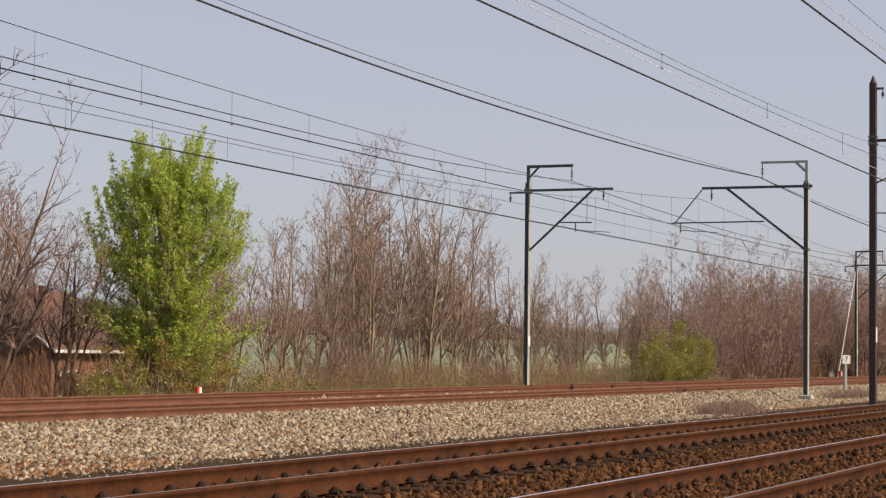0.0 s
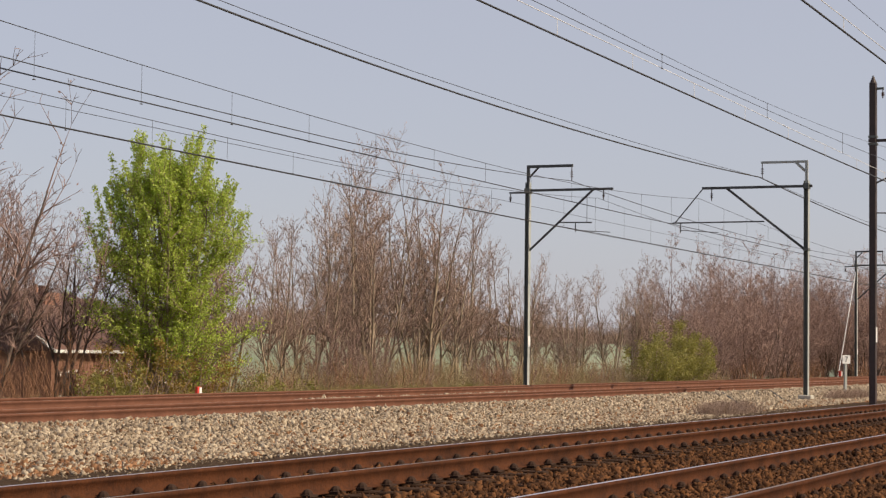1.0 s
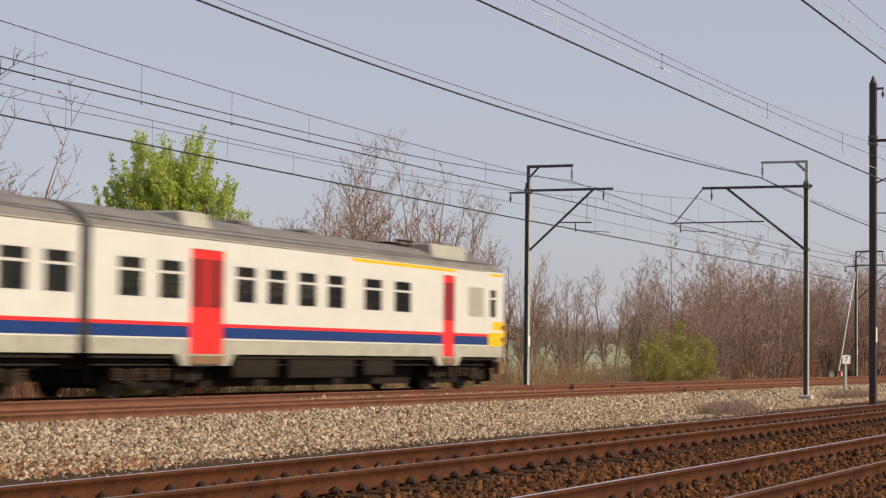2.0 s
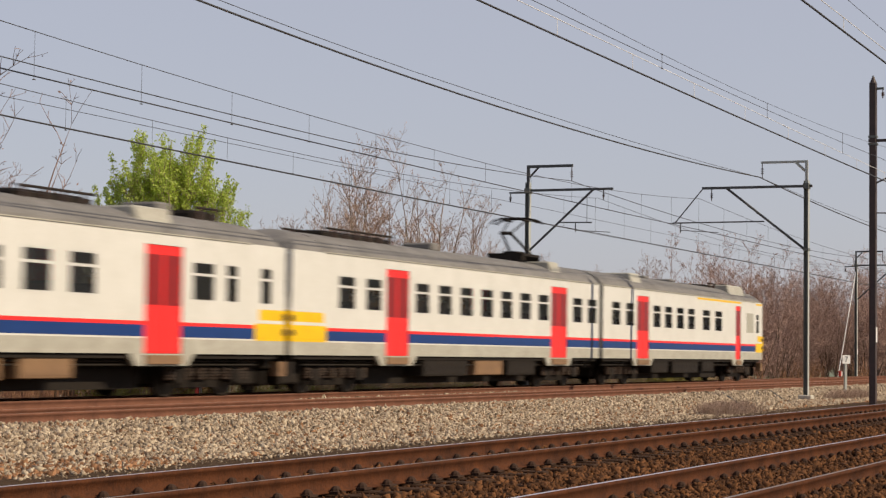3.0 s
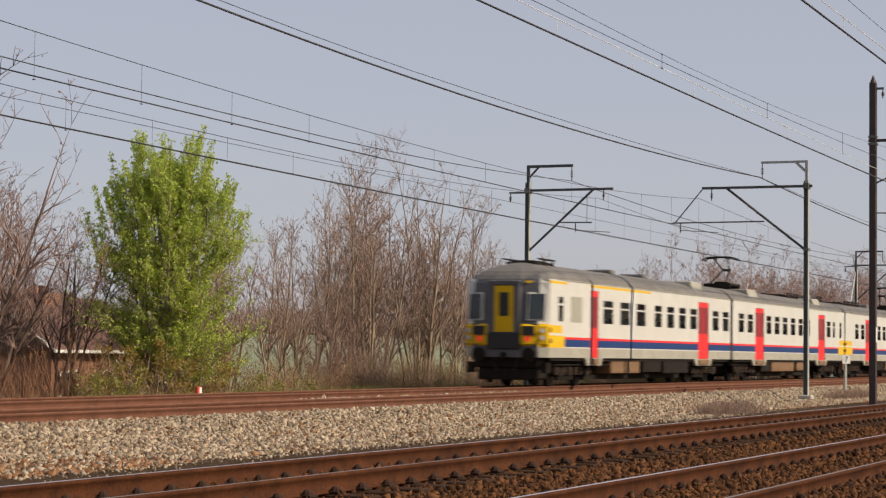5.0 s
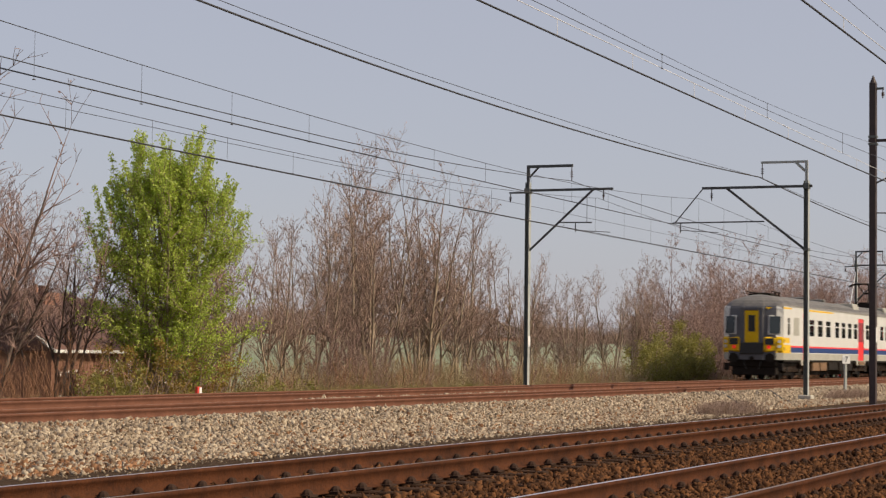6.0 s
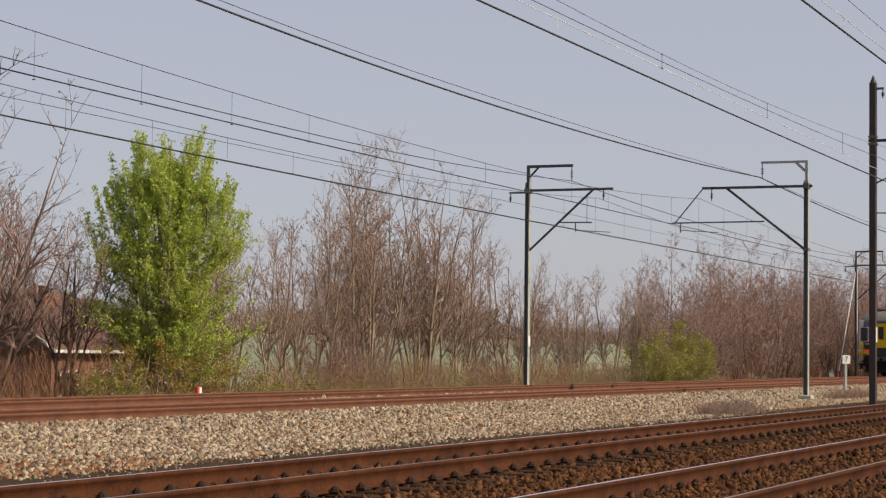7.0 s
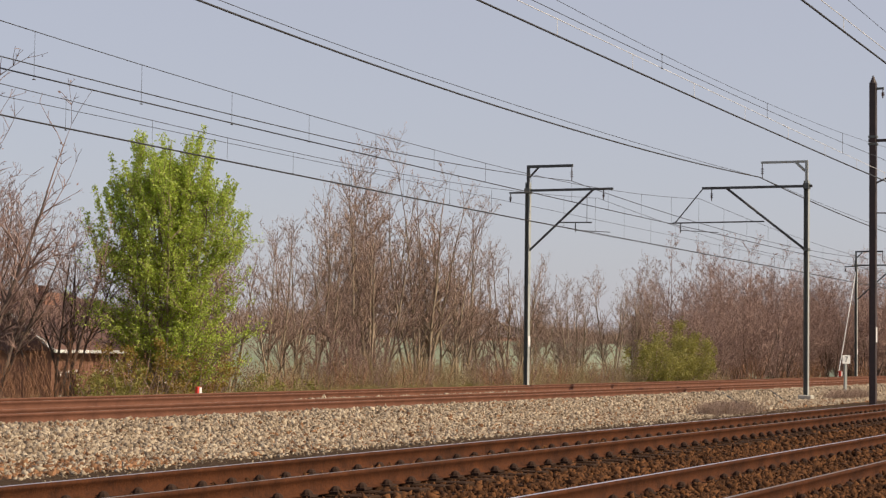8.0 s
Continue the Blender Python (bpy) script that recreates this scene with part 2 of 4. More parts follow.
# ---- ground ----
def strip(name, profile, x0, x1, steps, mats, bands=None, rough=0.0, seed=1):
    """A sheet along the tracks from a cross profile of (y, z), with slight unevenness."""
    rng = np.random.default_rng(seed)
    xs = np.linspace(x0, x1, steps) if np.isscalar(steps) else np.asarray(steps)
    n, k = len(xs), len(profile)
    v = np.zeros((n, k, 3))
    v[:, :, 0] = xs[:, None]
    v[:, :, 1] = np.array([p[0] for p in profile])
    v[:, :, 2] = np.array([p[1] for p in profile])
    v[:, :, 2] += rng.uniform(-rough, rough, (n, k))
    i = np.arange(n * k).reshape(n, k)
    f = np.stack([i[:-1, :-1], i[1:, :-1], i[1:, 1:], i[:-1, 1:]], -1).reshape(-1, 4)
    idx = np.tile(np.array(bands if bands else [0] * (k - 1)), n - 1)
    return hang(name, fast_mesh(name, v.reshape(-1, 3), f, mats, idx))


ground_profile = [(-2500, -1.2), (-40, -0.9), (0, -0.62), (4, -0.62), (12, -0.62), (26, -0.62), (28, -0.65), (34, -0.95), (42, -0.75), (50, 0.1), (58, 1.4), (65, 2.3), (75, 2.4), (200, 3.0), (3000, 6)]
tagged(strip("ground", ground_profile, 0, 0, np.r_[-2500, -600, np.linspace(-200, 600, 81), 1200, 3000], [SOIL, FIELD], [0, 0, 0, 0, 0, 0, 0, 0, 1, 1, 1, 1, 1, 1]),
       "dry spring soil with thin grass and a pale green field beyond", "ground", kind="structure")

near_profile = [(2.2, -0.62), (3.2, -0.52)] + [(3.6 + 0.35 * i, -0.50 + 0.0062 * i) for i in range(20)] + [(10.9, -0.40), (11.6, -0.44)]
tagged(strip("ballast_bed_near", near_profile, -120, 500, np.r_[-120, np.linspace(-20, 90, 260), 200, 500], [BED_RUST], rough=0.018, seed=3),
       "rust-brown stained ballast bed under the near tracks", "ballast", kind="structure")
tagged(strip("path", [(11.5, -0.43), (12.4, -0.455), (13.3, -0.465), (14.2, -0.49)], -120, 500, 400, [ASH], rough=0.012, seed=4),
       "narrow dark ash path beside the near track", "path", kind="structure")
far_profile = [(13.9, -0.50), (14.6, -0.48), (15.4, -0.47), (16.3, -0.46), (17.0, -0.38), (17.7, -0.28), (18.3, -0.20), (18.9, -0.19), (19.8, -0.20), (20.7, -0.19), (21.6, -0.17), (22.8, -0.17), (23.7, -0.18), (24.6, -0.17), (25.2, -0.18), (26.3, -0.42), (27.0, -0.64)]
tagged(strip("ballast_bank", far_profile, -120, 700, np.r_[-120, np.linspace(0, 140, 360), 300, 700], [BED], rough=0.015, seed=5),
       "bank of pale tan ballast under the far tracks", "ballast", kind="structure")


def stones(name, label, rng, areas, material, zfun):
    """Loose broken stones: areas are rows of x0 x1 y0 y1 count size."""
    octa = np.array([(1, 0, 0), (-1, 0, 0), (0, 1, 0), (0, -1, 0), (0, 0, 1), (0, 0, -1)], dtype=float)
    tri = np.array([(0, 2, 4), (2, 1, 4), (1, 3, 4), (3, 0, 4), (2, 0, 5), (1, 2, 5), (3, 1, 5), (0, 3, 5)])
    V, n0, F = [], 0, []
    for x0, x1, y0, y1, count, size in areas:
        c = np.stack([rng.uniform(x0, x1, count), rng.uniform(y0, y1, count), np.zeros(count)], -1)
        c[:, 2] = zfun(c[:, 1]) + rng.uniform(-0.2, 0.5, count) * size
        s = size * rng.uniform(0.5, 1.35, (count, 1, 1)) * rng.uniform(0.45, 1.35, (count, 1, 3))
        v = octa[None] * s + rng.normal(0, 0.30, (count, 6, 3)) * s
        q = rng.normal(size=(count, 4))
        q /= np.linalg.norm(q, axis=1, keepdims=True)
        w, x, y, z = q.T
        R = np.stack([1 - 2 * (y * y + z * z), 2 * (x * y - z * w), 2 * (x * z + y * w), 2 * (x * y + z * w), 1 - 2 * (x * x + z * z), 2 * (y * z - x * w), 2 * (x * z - y * w), 2 * (y * z + x * w), 1 - 2 * (x * x + y * y)], -1).reshape(-1, 3, 3)
        v = np.einsum("nij,nkj->nki", R, v) + c[:, None]
        V.append(v.reshape(-1, 3))
        F.append((np.arange(count)[:, None, None] * 6 + tri[None]).reshape(-1, 3) + n0)
        n0 += count * 6
    ob = hang(name, fast_mesh(name, np.concatenate(V), np.concatenate(F), [material]))
    return tagged(ob, label, "ballast", kind="stuff")


def height(profile):
    ys, zs = [p[0] for p in profile], [p[1] for p in profile]
    return lambda y: np.interp(y, ys, zs)


stones("ballast_stones", "loose pale tan ballast stones", np.random.default_rng(11),
       [(15, 30, 13.9, 18.6, 24000, 0.044), (30, 50, 13.9, 18.6, 26000, 0.044), (50, 80, 14.0, 18.6, 26000, 0.048), (80, 130, 14.2, 18.6, 18000, 0.06),
        (43, 58, 20.9, 22.6, 3200, 0.05), (18, 40, 13.4, 14.0, 1200, 0.03)], STONE, height(far_profile))
stones("stained_stones", "iron-stained ballast stones at the foot of the bank", np.random.default_rng(13),
       [(17, 23, 13.5, 15.2, 2200, 0.046), (15, 45, 13.8, 15.4, 2600, 0.044), (45, 75, 13.9, 16.0, 2800, 0.046), (15, 60, 15.4, 18.4, 3400, 0.044)], STONE_TAN, height(far_profile))
stones("path_stones", "scattered small stones on the ash path", np.random.default_rng(14), [(15, 60, 11.4, 13.9, 1500, 0.02), (15, 50, 13.2, 13.9, 900, 0.03)], STONE, height([(11.5, -0.43), (12.4, -0.455), (13.3, -0.465), (14.2, -0.49)]))
stones("rusty_stones", "loose rust-stained ballast stones between the rails", np.random.default_rng(12),
       [(14, 28, 3.4, 6.3, 11000, 0.042), (14, 30, 6.5, 10.9, 16000, 0.042), (28, 60, 4.5, 10.9, 24000, 0.046), (60, 90, 6, 10.9, 6000, 0.055)], STONE_RUST, height(near_profile))


# ---- tracks ----
def rail_mesh(name, x0, x1, top, web):
    """Flat-bottomed rail, 0.19 m high, head top at z = 0."""
    half = [(0.036, -0.004), (0.036, -0.038), (0.010, -0.055), (0.009, -0.155), (0.07, -0.177), (0.07, -0.192)]
    prof = [(-0.025, 0.0), (0.025, 0.0)] + half + [(-a, b) for a, b in half[::-1]]
    xs = np.linspace(x0, x1, 60)
    k = len(prof)
    v = np.array([(x, a, b) for x in xs for a, b in prof])
    i = np.arange(len(xs) * k).reshape(-1, k)
    j = np.roll(i, -1, axis=1)
    f = np.stack([i[:-1], i[1:], j[1:], j[:-1]], -1)
    idx = np.zeros(f.shape[:2], dtype=int)
    idx[:, 0] = 1
    return fast_mesh(name, v, f.reshape(-1, 4), [web, top], idx.reshape(-1))


def clip_mesh():
    """A squat rounded clamp on its base plate."""
    bm = boxes((-0.09, 0.09, -0.09, 0.05, -0.012, 0.008))
    for r0, r1, z0, z1 in ((0.058, 0.052, 0.008, 0.03), (0.052, 0.034, 0.03, 0.05), (0.034, 0.012, 0.05, 0.06)):
        rod(bm, (0, -0.02, z0), (0, -0.02, z1), r0, r1, n=8)
    me = bpy.data.meshes.new("rail_clip")
    bmesh.ops.recalc_face_normals(bm, faces=bm.faces[:])
    bm.to_mesh(me)
    bm.free()
    me.materials.append(CLIP)
    return me


def sleeper_mesh():
    bm = boxes((-0.13, 0.13, -1.28, 1.28, -0.14, 0.0))
    bmesh.ops.bevel(bm, geom=bm.edges[:], offset=0.012, segments=1, affect="EDGES")
    me = bpy.data.meshes.new("sleeper")
    bm.to_mesh(me)
    bm.free()
    me.materials.append(SLEEPER)
    return me


CLIP_MESH, SLEEPER_MESH = clip_mesh(), sleeper_mesh()


def track(label, rails, first, count, clips):
    """Two rails (y, z, head material) on sleepers 0.6 m apart."""
    yc = sum(r[0] for r in rails) / 2
    zc = sum(r[1] for r in rails) / 2
    t = thing("railway_track", label, "railway track", "parallel railway tracks", "structure", pose(0, yc, zc))
    cant = math.degrees(math.atan2(rails[0][1] - rails[1][1], rails[0][0] - rails[1][0]))
    for i in range(count):
        hang("sleeper", SLEEPER_MESH, t, at=pose(first + 0.6 * i, 0, -0.2, cant))
    for y, z, top in rails:
        r = hang("rail", rail_mesh("rail", -120, 700, top, RAIL if clips else FAR_RAIL), t, "worn steel rail with rusty web", at=pose(0, y - yc, z - zc))
        for i in range(clips):
            hang("rail_clip", CLIP_MESH, r, at=pose(first + 0.6 * i, -0.075, -0.178))
            if i < 60:
                hang("rail_clip", CLIP_MESH, r, at=pose(first + 0.6 * i, 0.075, -0.178, 0, 0, 180))
    return t


track("rust-brown railway track with a polished far rail", [(10.235, -0.165, SHINE), (8.73, -0.16, DULL)], 8.33, 140, 110)
track("rust-brown railway track on dark stained ballast", [(6.40, -0.248, SHINE), (4.895, -0.288, DULL)], 8.12, 110, 85)
track("rusty railway track on pale ballast beside the bank", [(20.55, -0.030, RUSTTOP), (19.05, -0.028, RUSTTOP)], 20.0, 200, 0)
track("rusty railway track carrying the passing train", [(24.45, 0.0, RUSTTOP), (22.95, 0.0, RUSTTOP)], 20.0, 200, 0)


# ---- masts and wires ----
def column(bm, deep, z0, z1, wide=0.16):
    """H-section column, its flanges facing across the tracks."""
    w = wide / 2
    box(bm, -deep / 2, deep / 2, w - 0.014, w, z0, z1)
    box(bm, -0.008, 0.008, -w + 0.014, w - 0.014, z0, z1)
    return bm


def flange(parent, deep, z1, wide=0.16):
    """The flange of an H-section column on its sunny side, coloured paler to paint in the sunlight."""
    return part("flange", boxes((-deep / 2, deep / 2, -wide / 2, -wide / 2 + 0.014, 0, z1)), PALE, parent, "flange coloured paler for the sunlit side")


def insulator(name, p, length, parent):
    bm = bmesh.new()
    rod(bm, p, (p[0], p[1], p[2] - length), 0.018, n=6)
    for i in range(3):
        z = p[2] - length * (0.35 + 0.15 * i)
        rod(bm, (p[0], p[1], z), (p[0], p[1], z - 0.035), 0.035, 0.06, n=8)
    return part(name, bm, PORCELAIN, parent)


def mast_far(x):
    """Mast behind the train track with its bracket and cantilever towards it."""
    m = thing("catenary_mast", "grey-green steel catenary mast with bracket and cantilever arm", "catenary mast", "catenary masts", at=pose(x, 26.5, -0.62))
    z = 0.62
    part("pole", column(bmesh.new(), 0.22, 0.0, 7.55 + z), MAST, m)
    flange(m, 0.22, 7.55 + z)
    part("foot", boxes((-0.3, 0.3, -0.3, 0.3, -0.1, 0.52)), CONCRETE, m, soft=0.03)
    bm = boxes((-0.05, 0.05, -0.05, 0.05, 7.4 + z, 8.1 + z), (-0.045, 0.045, -1.78, 0.05, 8.1 + z, 8.2 + z))
    rod(bm, (0, -0.05, 7.75 + z), (0, -0.4, 8.1 + z), 0.04)
    part("top_bracket", bm, ARM, m)
    insulator("insulator", (0, -1.74, 8.12 + z), 0.56, m)
    bm = boxes((-0.04, 0.04, -3.37, -0.08, 7.20 + z, 7.29 + z))
    part("arm", bm, ARM, m)
    part("strut", rods(((0, -0.08, 4.99 + z), (0, -2.6, 7.24 + z), 0.045)), ARM, m)
    part("back_arm", boxes((-0.04, 0.04, 0.08, 0.76, 7.14 + z, 7.20 + z)), ARM, m)
    insulator("insulator", (0, 0.72, 7.15 + z), 0.34, m)
    insulator("insulator", (0, -3.0, 7.2 + z), 0.36, m)
    part("registration_arm", rods(((0, -1.30, 6.02 + z), (0, -2.55, 6.0 + z), 0.025), ((0, -2.35, 6.0 + z), (0, -2.35, 6.95 + z), 0.012), ((0, -1.9, 6.0 + z), (0, -1.9, 5.66 + z), 0.022), ((0, -1.9, 5.72 + z), (0.5, -3.1, 5.66 + z), 0.014)), ARM, m)
    part("collar", boxes((-0.17, 0.17, -0.1, 0.1, 7.12 + z, 7.32 + z)), MAST, m)
    part("plate", boxes((-0.12, 0.12, -0.1, -0.085, 1.35 + z, 1.75 + z)), WHITE, m, "small white number plate")
    return m


def mast_near(x):
    """Mast between the two pairs of tracks with its arm over the nearer far track."""
    m = thing("catenary_mast", "grey-green steel catenary mast on a pale concrete foot", "catenary mast", "catenary masts", at=pose(x, 15.95, -0.5))
    z = 0.5
    part("pole", column(bmesh.new(), 0.22, 0.0, 7.4 + z), MAST, m)
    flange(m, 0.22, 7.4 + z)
    part("foot", boxes((-0.26, 0.26, -0.24, 0.24, -0.2, 0.24)), CONCRETE, m, soft=0.03)
    bm = boxes((-0.05, 0.05, -0.05, 0.05, 7.3 + z, 8.05 + z), (-0.045, 0.045, -0.05, 1.66, 8.05 + z, 8.13 + z))
    rod(bm, (0, 0.05, 7.75 + z), (0, 0.38, 8.06 + z), 0.05)
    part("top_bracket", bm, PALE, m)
    insulator("insulator", (0, 1.62, 8.07 + z), 0.54, m)
    part("arm", boxes((-0.045, 0.045, -0.2, 3.85, 7.16 + z, 7.25 + z)), ARM, m)
    part("strut", rods(((0, 0.06, 4.93 + z), (0, 2.95, 7.2 + z), 0.045)), ARM, m)
    part("hanger", rods(((0, 3.82, 7.2 + z), (0, 4.88, 5.95 + z), 0.022)), ARM, m)
    insulator("insulator", (0, 3.5, 7.16 + z), 0.42, m)
    part("registration_arm", rods(((0, 1.55, 5.96 + z), (0, 4.98, 5.95 + z), 0.026), ((0, 4.67, 5.95 + z), (0, 4.67, 5.60 + z), 0.022), ((0, 4.67, 5.68 + z), (0.6, 3.4, 5.62 + z), 0.014)), ARM, m)
    for a, b in ((7.1, 7.3), (4.88, 4.98)):
        part("collar", boxes((-0.17, 0.17, -0.1, 0.1, a + z, b + z)), MAST, m)
    return m


for k in (0, 1, 2):
    mast_far(69.1 + 60.6 * k)
for k in (0, 1, 2):
    mast_near(69.4 + 60.6 * k)


def dark_mast(x):
    m = thing("mast", "tall black tarred steel mast with a pointed cap", "catenary mast", "dark catenary masts", at=pose(x, 12.8, -0.46))
    z = 0.46
    bm = boxes((-0.12, 0.12, -0.11, 0.11, 0.0, 10.25 + z))
    part("pole", bm, TAR, m, soft=0.012)
    bm = bmesh.new()
    bmesh.ops.create_cone(bm, cap_ends=True, segments=12, radius1=0.13, radius2=0.02, depth=0.28, matrix=Matrix.Translation((0, 0, 10.36 + z)))
    part("cap", bm, TAR, m)
    part("arm", boxes((-0.05, 0.05, -7.9, 0.15, 8.27 + z, 8.36 + z)), TAR, m)
    for a in (8.16, 8.40):
        part("clamp", boxes((-0.14, 0.14, -0.14, 0.14, a + z, a + 0.075 + z)), MAST, m)
    part("bracket", boxes((-0.04, 0.04, -0.35, 0.1, 10.02 + z, 10.09 + z)), MAST, m)
    insulator("insulator", (0, -0.32, 10.03 + z), 0.3, m)
    insulator("insulator", (0, -3.3, 8.28 + z), 0.9, m)
    insulator("insulator", (0, -7.15, 8.28 + z), 0.9, m)
    part("stay", rods(((0, -0.1, 6.9 + z), (0, -3.2, 8.28 + z), 0.03), ((0.0, -0.1, 5.9 + z), (0, -3.3, 5.8 + z), 0.02)), TAR, m)
    # white strip that paints in the sunlit edge of the pole
    part("band", boxes((-0.10, 0.10, -0.125, -0.112, 1.6 + z, 2.1 + z)), WHITE, m, "pale strip standing for the sunlit mast edge")
    return m


dark_mast(65.4)
dark_mast(5.2)


def hung(x, x_ref, length, z_end, z_mid, first):
    """Height of a hung line at x; first: (start height, lowest x) of the span before x_ref."""
    k = math.floor((x - x_ref) / length + 1e-6)
    u = (x - x_ref) / length - k
    if first and k < 0:
        z0, low = first
        x0 = x_ref - length
        xx = x0 + u * length
        if xx < low:
            return z_mid + (z0 - z_mid) * ((low - xx) / (low - x0)) ** 2
        return z_mid + (z_end - z_mid) * ((xx - low) / (x_ref - low)) ** 2
    return z_mid + (z_end - z_mid) * (2 * u - 1) ** 2


def wire(name, label, y, z_end, z_mid, r, x_ref, spans=(-1, 0, 1, 2), length=60.6, material=None, droppers=None, first=None):
    """A line hung from mast to mast, sagging from z_end to z_mid. droppers: (first, last, step, lower wire's height, r)."""
    w = thing(name, label, "overhead wire", "overhead wires")
    seg = []
    for k in spans:
        xs = np.linspace(x_ref + k * length, x_ref + (k + 1) * length, 25)
        zs = [hung(min(x, xs[-1] - 1e-4), x_ref, length, z_end, z_mid, first) for x in xs]
        seg += [(x, y, z) for x, z in zip(xs, zs)][1 if seg else 0:]
    v, q = pipe(seg, r)
    hang("line", fast_mesh("line", v, q, [material or WIRE]), w)
    if droppers:
        x0, x1, step, low, rd = droppers
        for x in np.arange(x0, x1, step):
            zt, zl = hung(x, x_ref, length, z_end, z_mid, first), low(x)
            bm = rods(((x, y, zt), (x, y, zl), rd), n=4)
            rod(bm, (x - 0.04, y, zl), (x + 0.04, y, zl), rd * 2.4, n=6)
            rod(bm, (x - 0.03, y, zt), (x + 0.03, y, zt), rd * 2.2, n=6)
            part("dropper", bm, material or WIRE, w)
    return w


def flat(z_end, z_mid, x_ref, length=60.6):
    return lambda x: z_mid + (z_end - z_mid) * (2 * (((x - x_ref) / length) % 1.0) - 1) ** 2


SX = 69.1
wire("catenary_wire", "thin dark carrying wire with droppers", 19.8, 6.80, 6.14, 0.0075, SX, first=(7.32, 50.0), droppers=(10.8, 185, 3.42, flat(5.68, 5.64, SX), 0.0042))
wire("contact_wire", "taut dark contact wire", 19.8, 5.66, 5.635, 0.013, SX, first=(5.86, 52.0))
wire("catenary_wire", "thin dark carrying wire with droppers", 23.7, 6.90, 6.19, 0.008, SX, first=(7.17, 46.0), droppers=(10.62, 185, 3.42, flat(5.64, 5.64, SX), 0.0042))
wire("contact_wire", "taut dark contact wire", 23.8, 5.60, 5.60, 0.015, SX, first=(5.95, 66.0))
wire("contact_wire", "taut dark contact wire", 23.8, 5.565, 5.58, 0.008, SX, first=(5.95, 66.0))
wire("feeder_wire", "plain dark feeder cable hung behind the masts", 27.25, 6.84, 6.84, 0.008, SX)
wire("feeder_wire", "plain dark feeder cable under the brackets", 24.8, 7.58, 7.05, 0.013, SX, first=(7.75, 48.0))
wire("feeder_wire", "thick dark feeder cable under the brackets", 17.6, 7.54, 7.02, 0.02, SX, first=(8.19, 42.0))
wire("feeder_wire", "thin dark feeder cable under the brackets", 17.6, 7.54, 7.19, 0.0075, SX, first=(8.44, 40.0))
NX = 65.4
wire("contact_wire", "thick dark contact wire with clips", 9.5, 5.68, 5.525, 0.014, NX, first=(5.62, 33.0))
wire("auxiliary_wire", "pale copper auxiliary wire with droppers", 9.5, 5.79, 5.77, 0.0055, NX, material=COPPER, droppers=(22.4, 70, 3.45, flat(5.62, 5.525, NX), 0.0045))
wire("catenary_wire", "thin grey carrying wire with droppers", 9.5, 7.40, 6.00, 0.004, NX, first=(6.9, 31.0), droppers=(23.8, 60, 7.05, flat(5.79, 5.77, NX), 0.0045))
wire("feeder_wire", "plain grey feeder cable along the near masts", 12.5, 7.70, 7.40, 0.007, NX)
wire("contact_wire", "thick dark contact wire with clips", 5.65, 5.68, 5.525, 0.014, NX, first=(5.66, 35.0))
wire("auxiliary_wire", "pale copper auxiliary wire with droppers", 5.65, 5.80, 5.72, 0.0055, NX, material=COPPER, droppers=(23.35, 60, 3.45, flat(5.62, 5.525, NX), 0.0045))
wire("catenary_wire", "thin grey carrying wire with droppers", 5.65, 7.40, 6.00, 0.004, NX, first=(6.9, 31.0))


# ---- train ----
HALF = 1.45


def half_width(z):
    return float(np.interp(z, [0.9, 3.45, 3.62, 3.82, 3.97, 4.08, 4.14], [1.45, 1.45, 1.38, 1.18, 0.88, 0.5, 0.0]))


BANDS = [(0.96, 1.285, "skirt"), (1.285, 1.32, "cream"), (1.32, 1.57, "blue"), (1.57, 1.65, "red"), (1.65, 2.14, "cream"), (2.14, 3.0, "cream"), (3.0, 3.29, "cream"), (3.29, 3.395, "cream"), (3.395, 3.48, "line"), (3.48, 3.53, "cream")]
BODY_MATS = [CREAM, RED, BLUE, YELLOW, SKIRT, ROOF, NOSE, RUBBER]
MI = {"cream": 0, "red": 1, "blue": 2, "yellow": 3, "skirt": 4, "roof": 5, "nose": 6, "black": 7}


def wall(y, end, openings, first_class, patch):
    """Side wall sheet with real openings; openings: (x0, x1, z0, z1)."""
    zs = sorted({b[0] for b in BANDS} | {BANDS[-1][1]} | {o[2] for o in openings} | {o[3] for o in openings} | {1.69, 1.77, 2.02})
    marks = {0.20, end} | {o[0] for o in openings} | {o[1] for o in openings} | {end - patch[0], end - patch[1]}
    for a, b in first_class:
        marks |= {min(a, end), min(b, end)}
    xs = sorted(marks)
    v, f, idx, seen = [], [], [], {}

    def vert(x, z):
        if (x, z) not in seen:
            seen[(x, z)] = len(v)
            v.append((x, y, z))
        return seen[(x, z)]
    for x0, x1 in zip(xs[:-1], xs[1:]):
        for z0, z1 in zip(zs[:-1], zs[1:]):
            xm, zm = (x0 + x1) / 2, (z0 + z1) / 2
            if any(o[0] < xm < o[1] and o[2] < zm < o[3] for o in openings):
                continue
            kind = next(b[2] for b in BANDS if b[0] <= zm <= b[1])
            if kind == "line":
                kind = "yellow" if any(a < xm < b for a, b in first_class) else "cream"
            if xm > end - patch[0] and 1.29 < zm < 1.69:
                kind = "yellow"
            elif xm > end - patch[0] and 1.69 < zm < 1.77:
                kind = "cream"
            elif xm > end - patch[1] and 1.77 < zm < 2.02:
                kind = "yellow"
            f.append((vert(x0, z0), vert(x1, z0), vert(x1, z1), vert(x0, z1)))
            idx.append(MI[kind])
    return v, f, idx


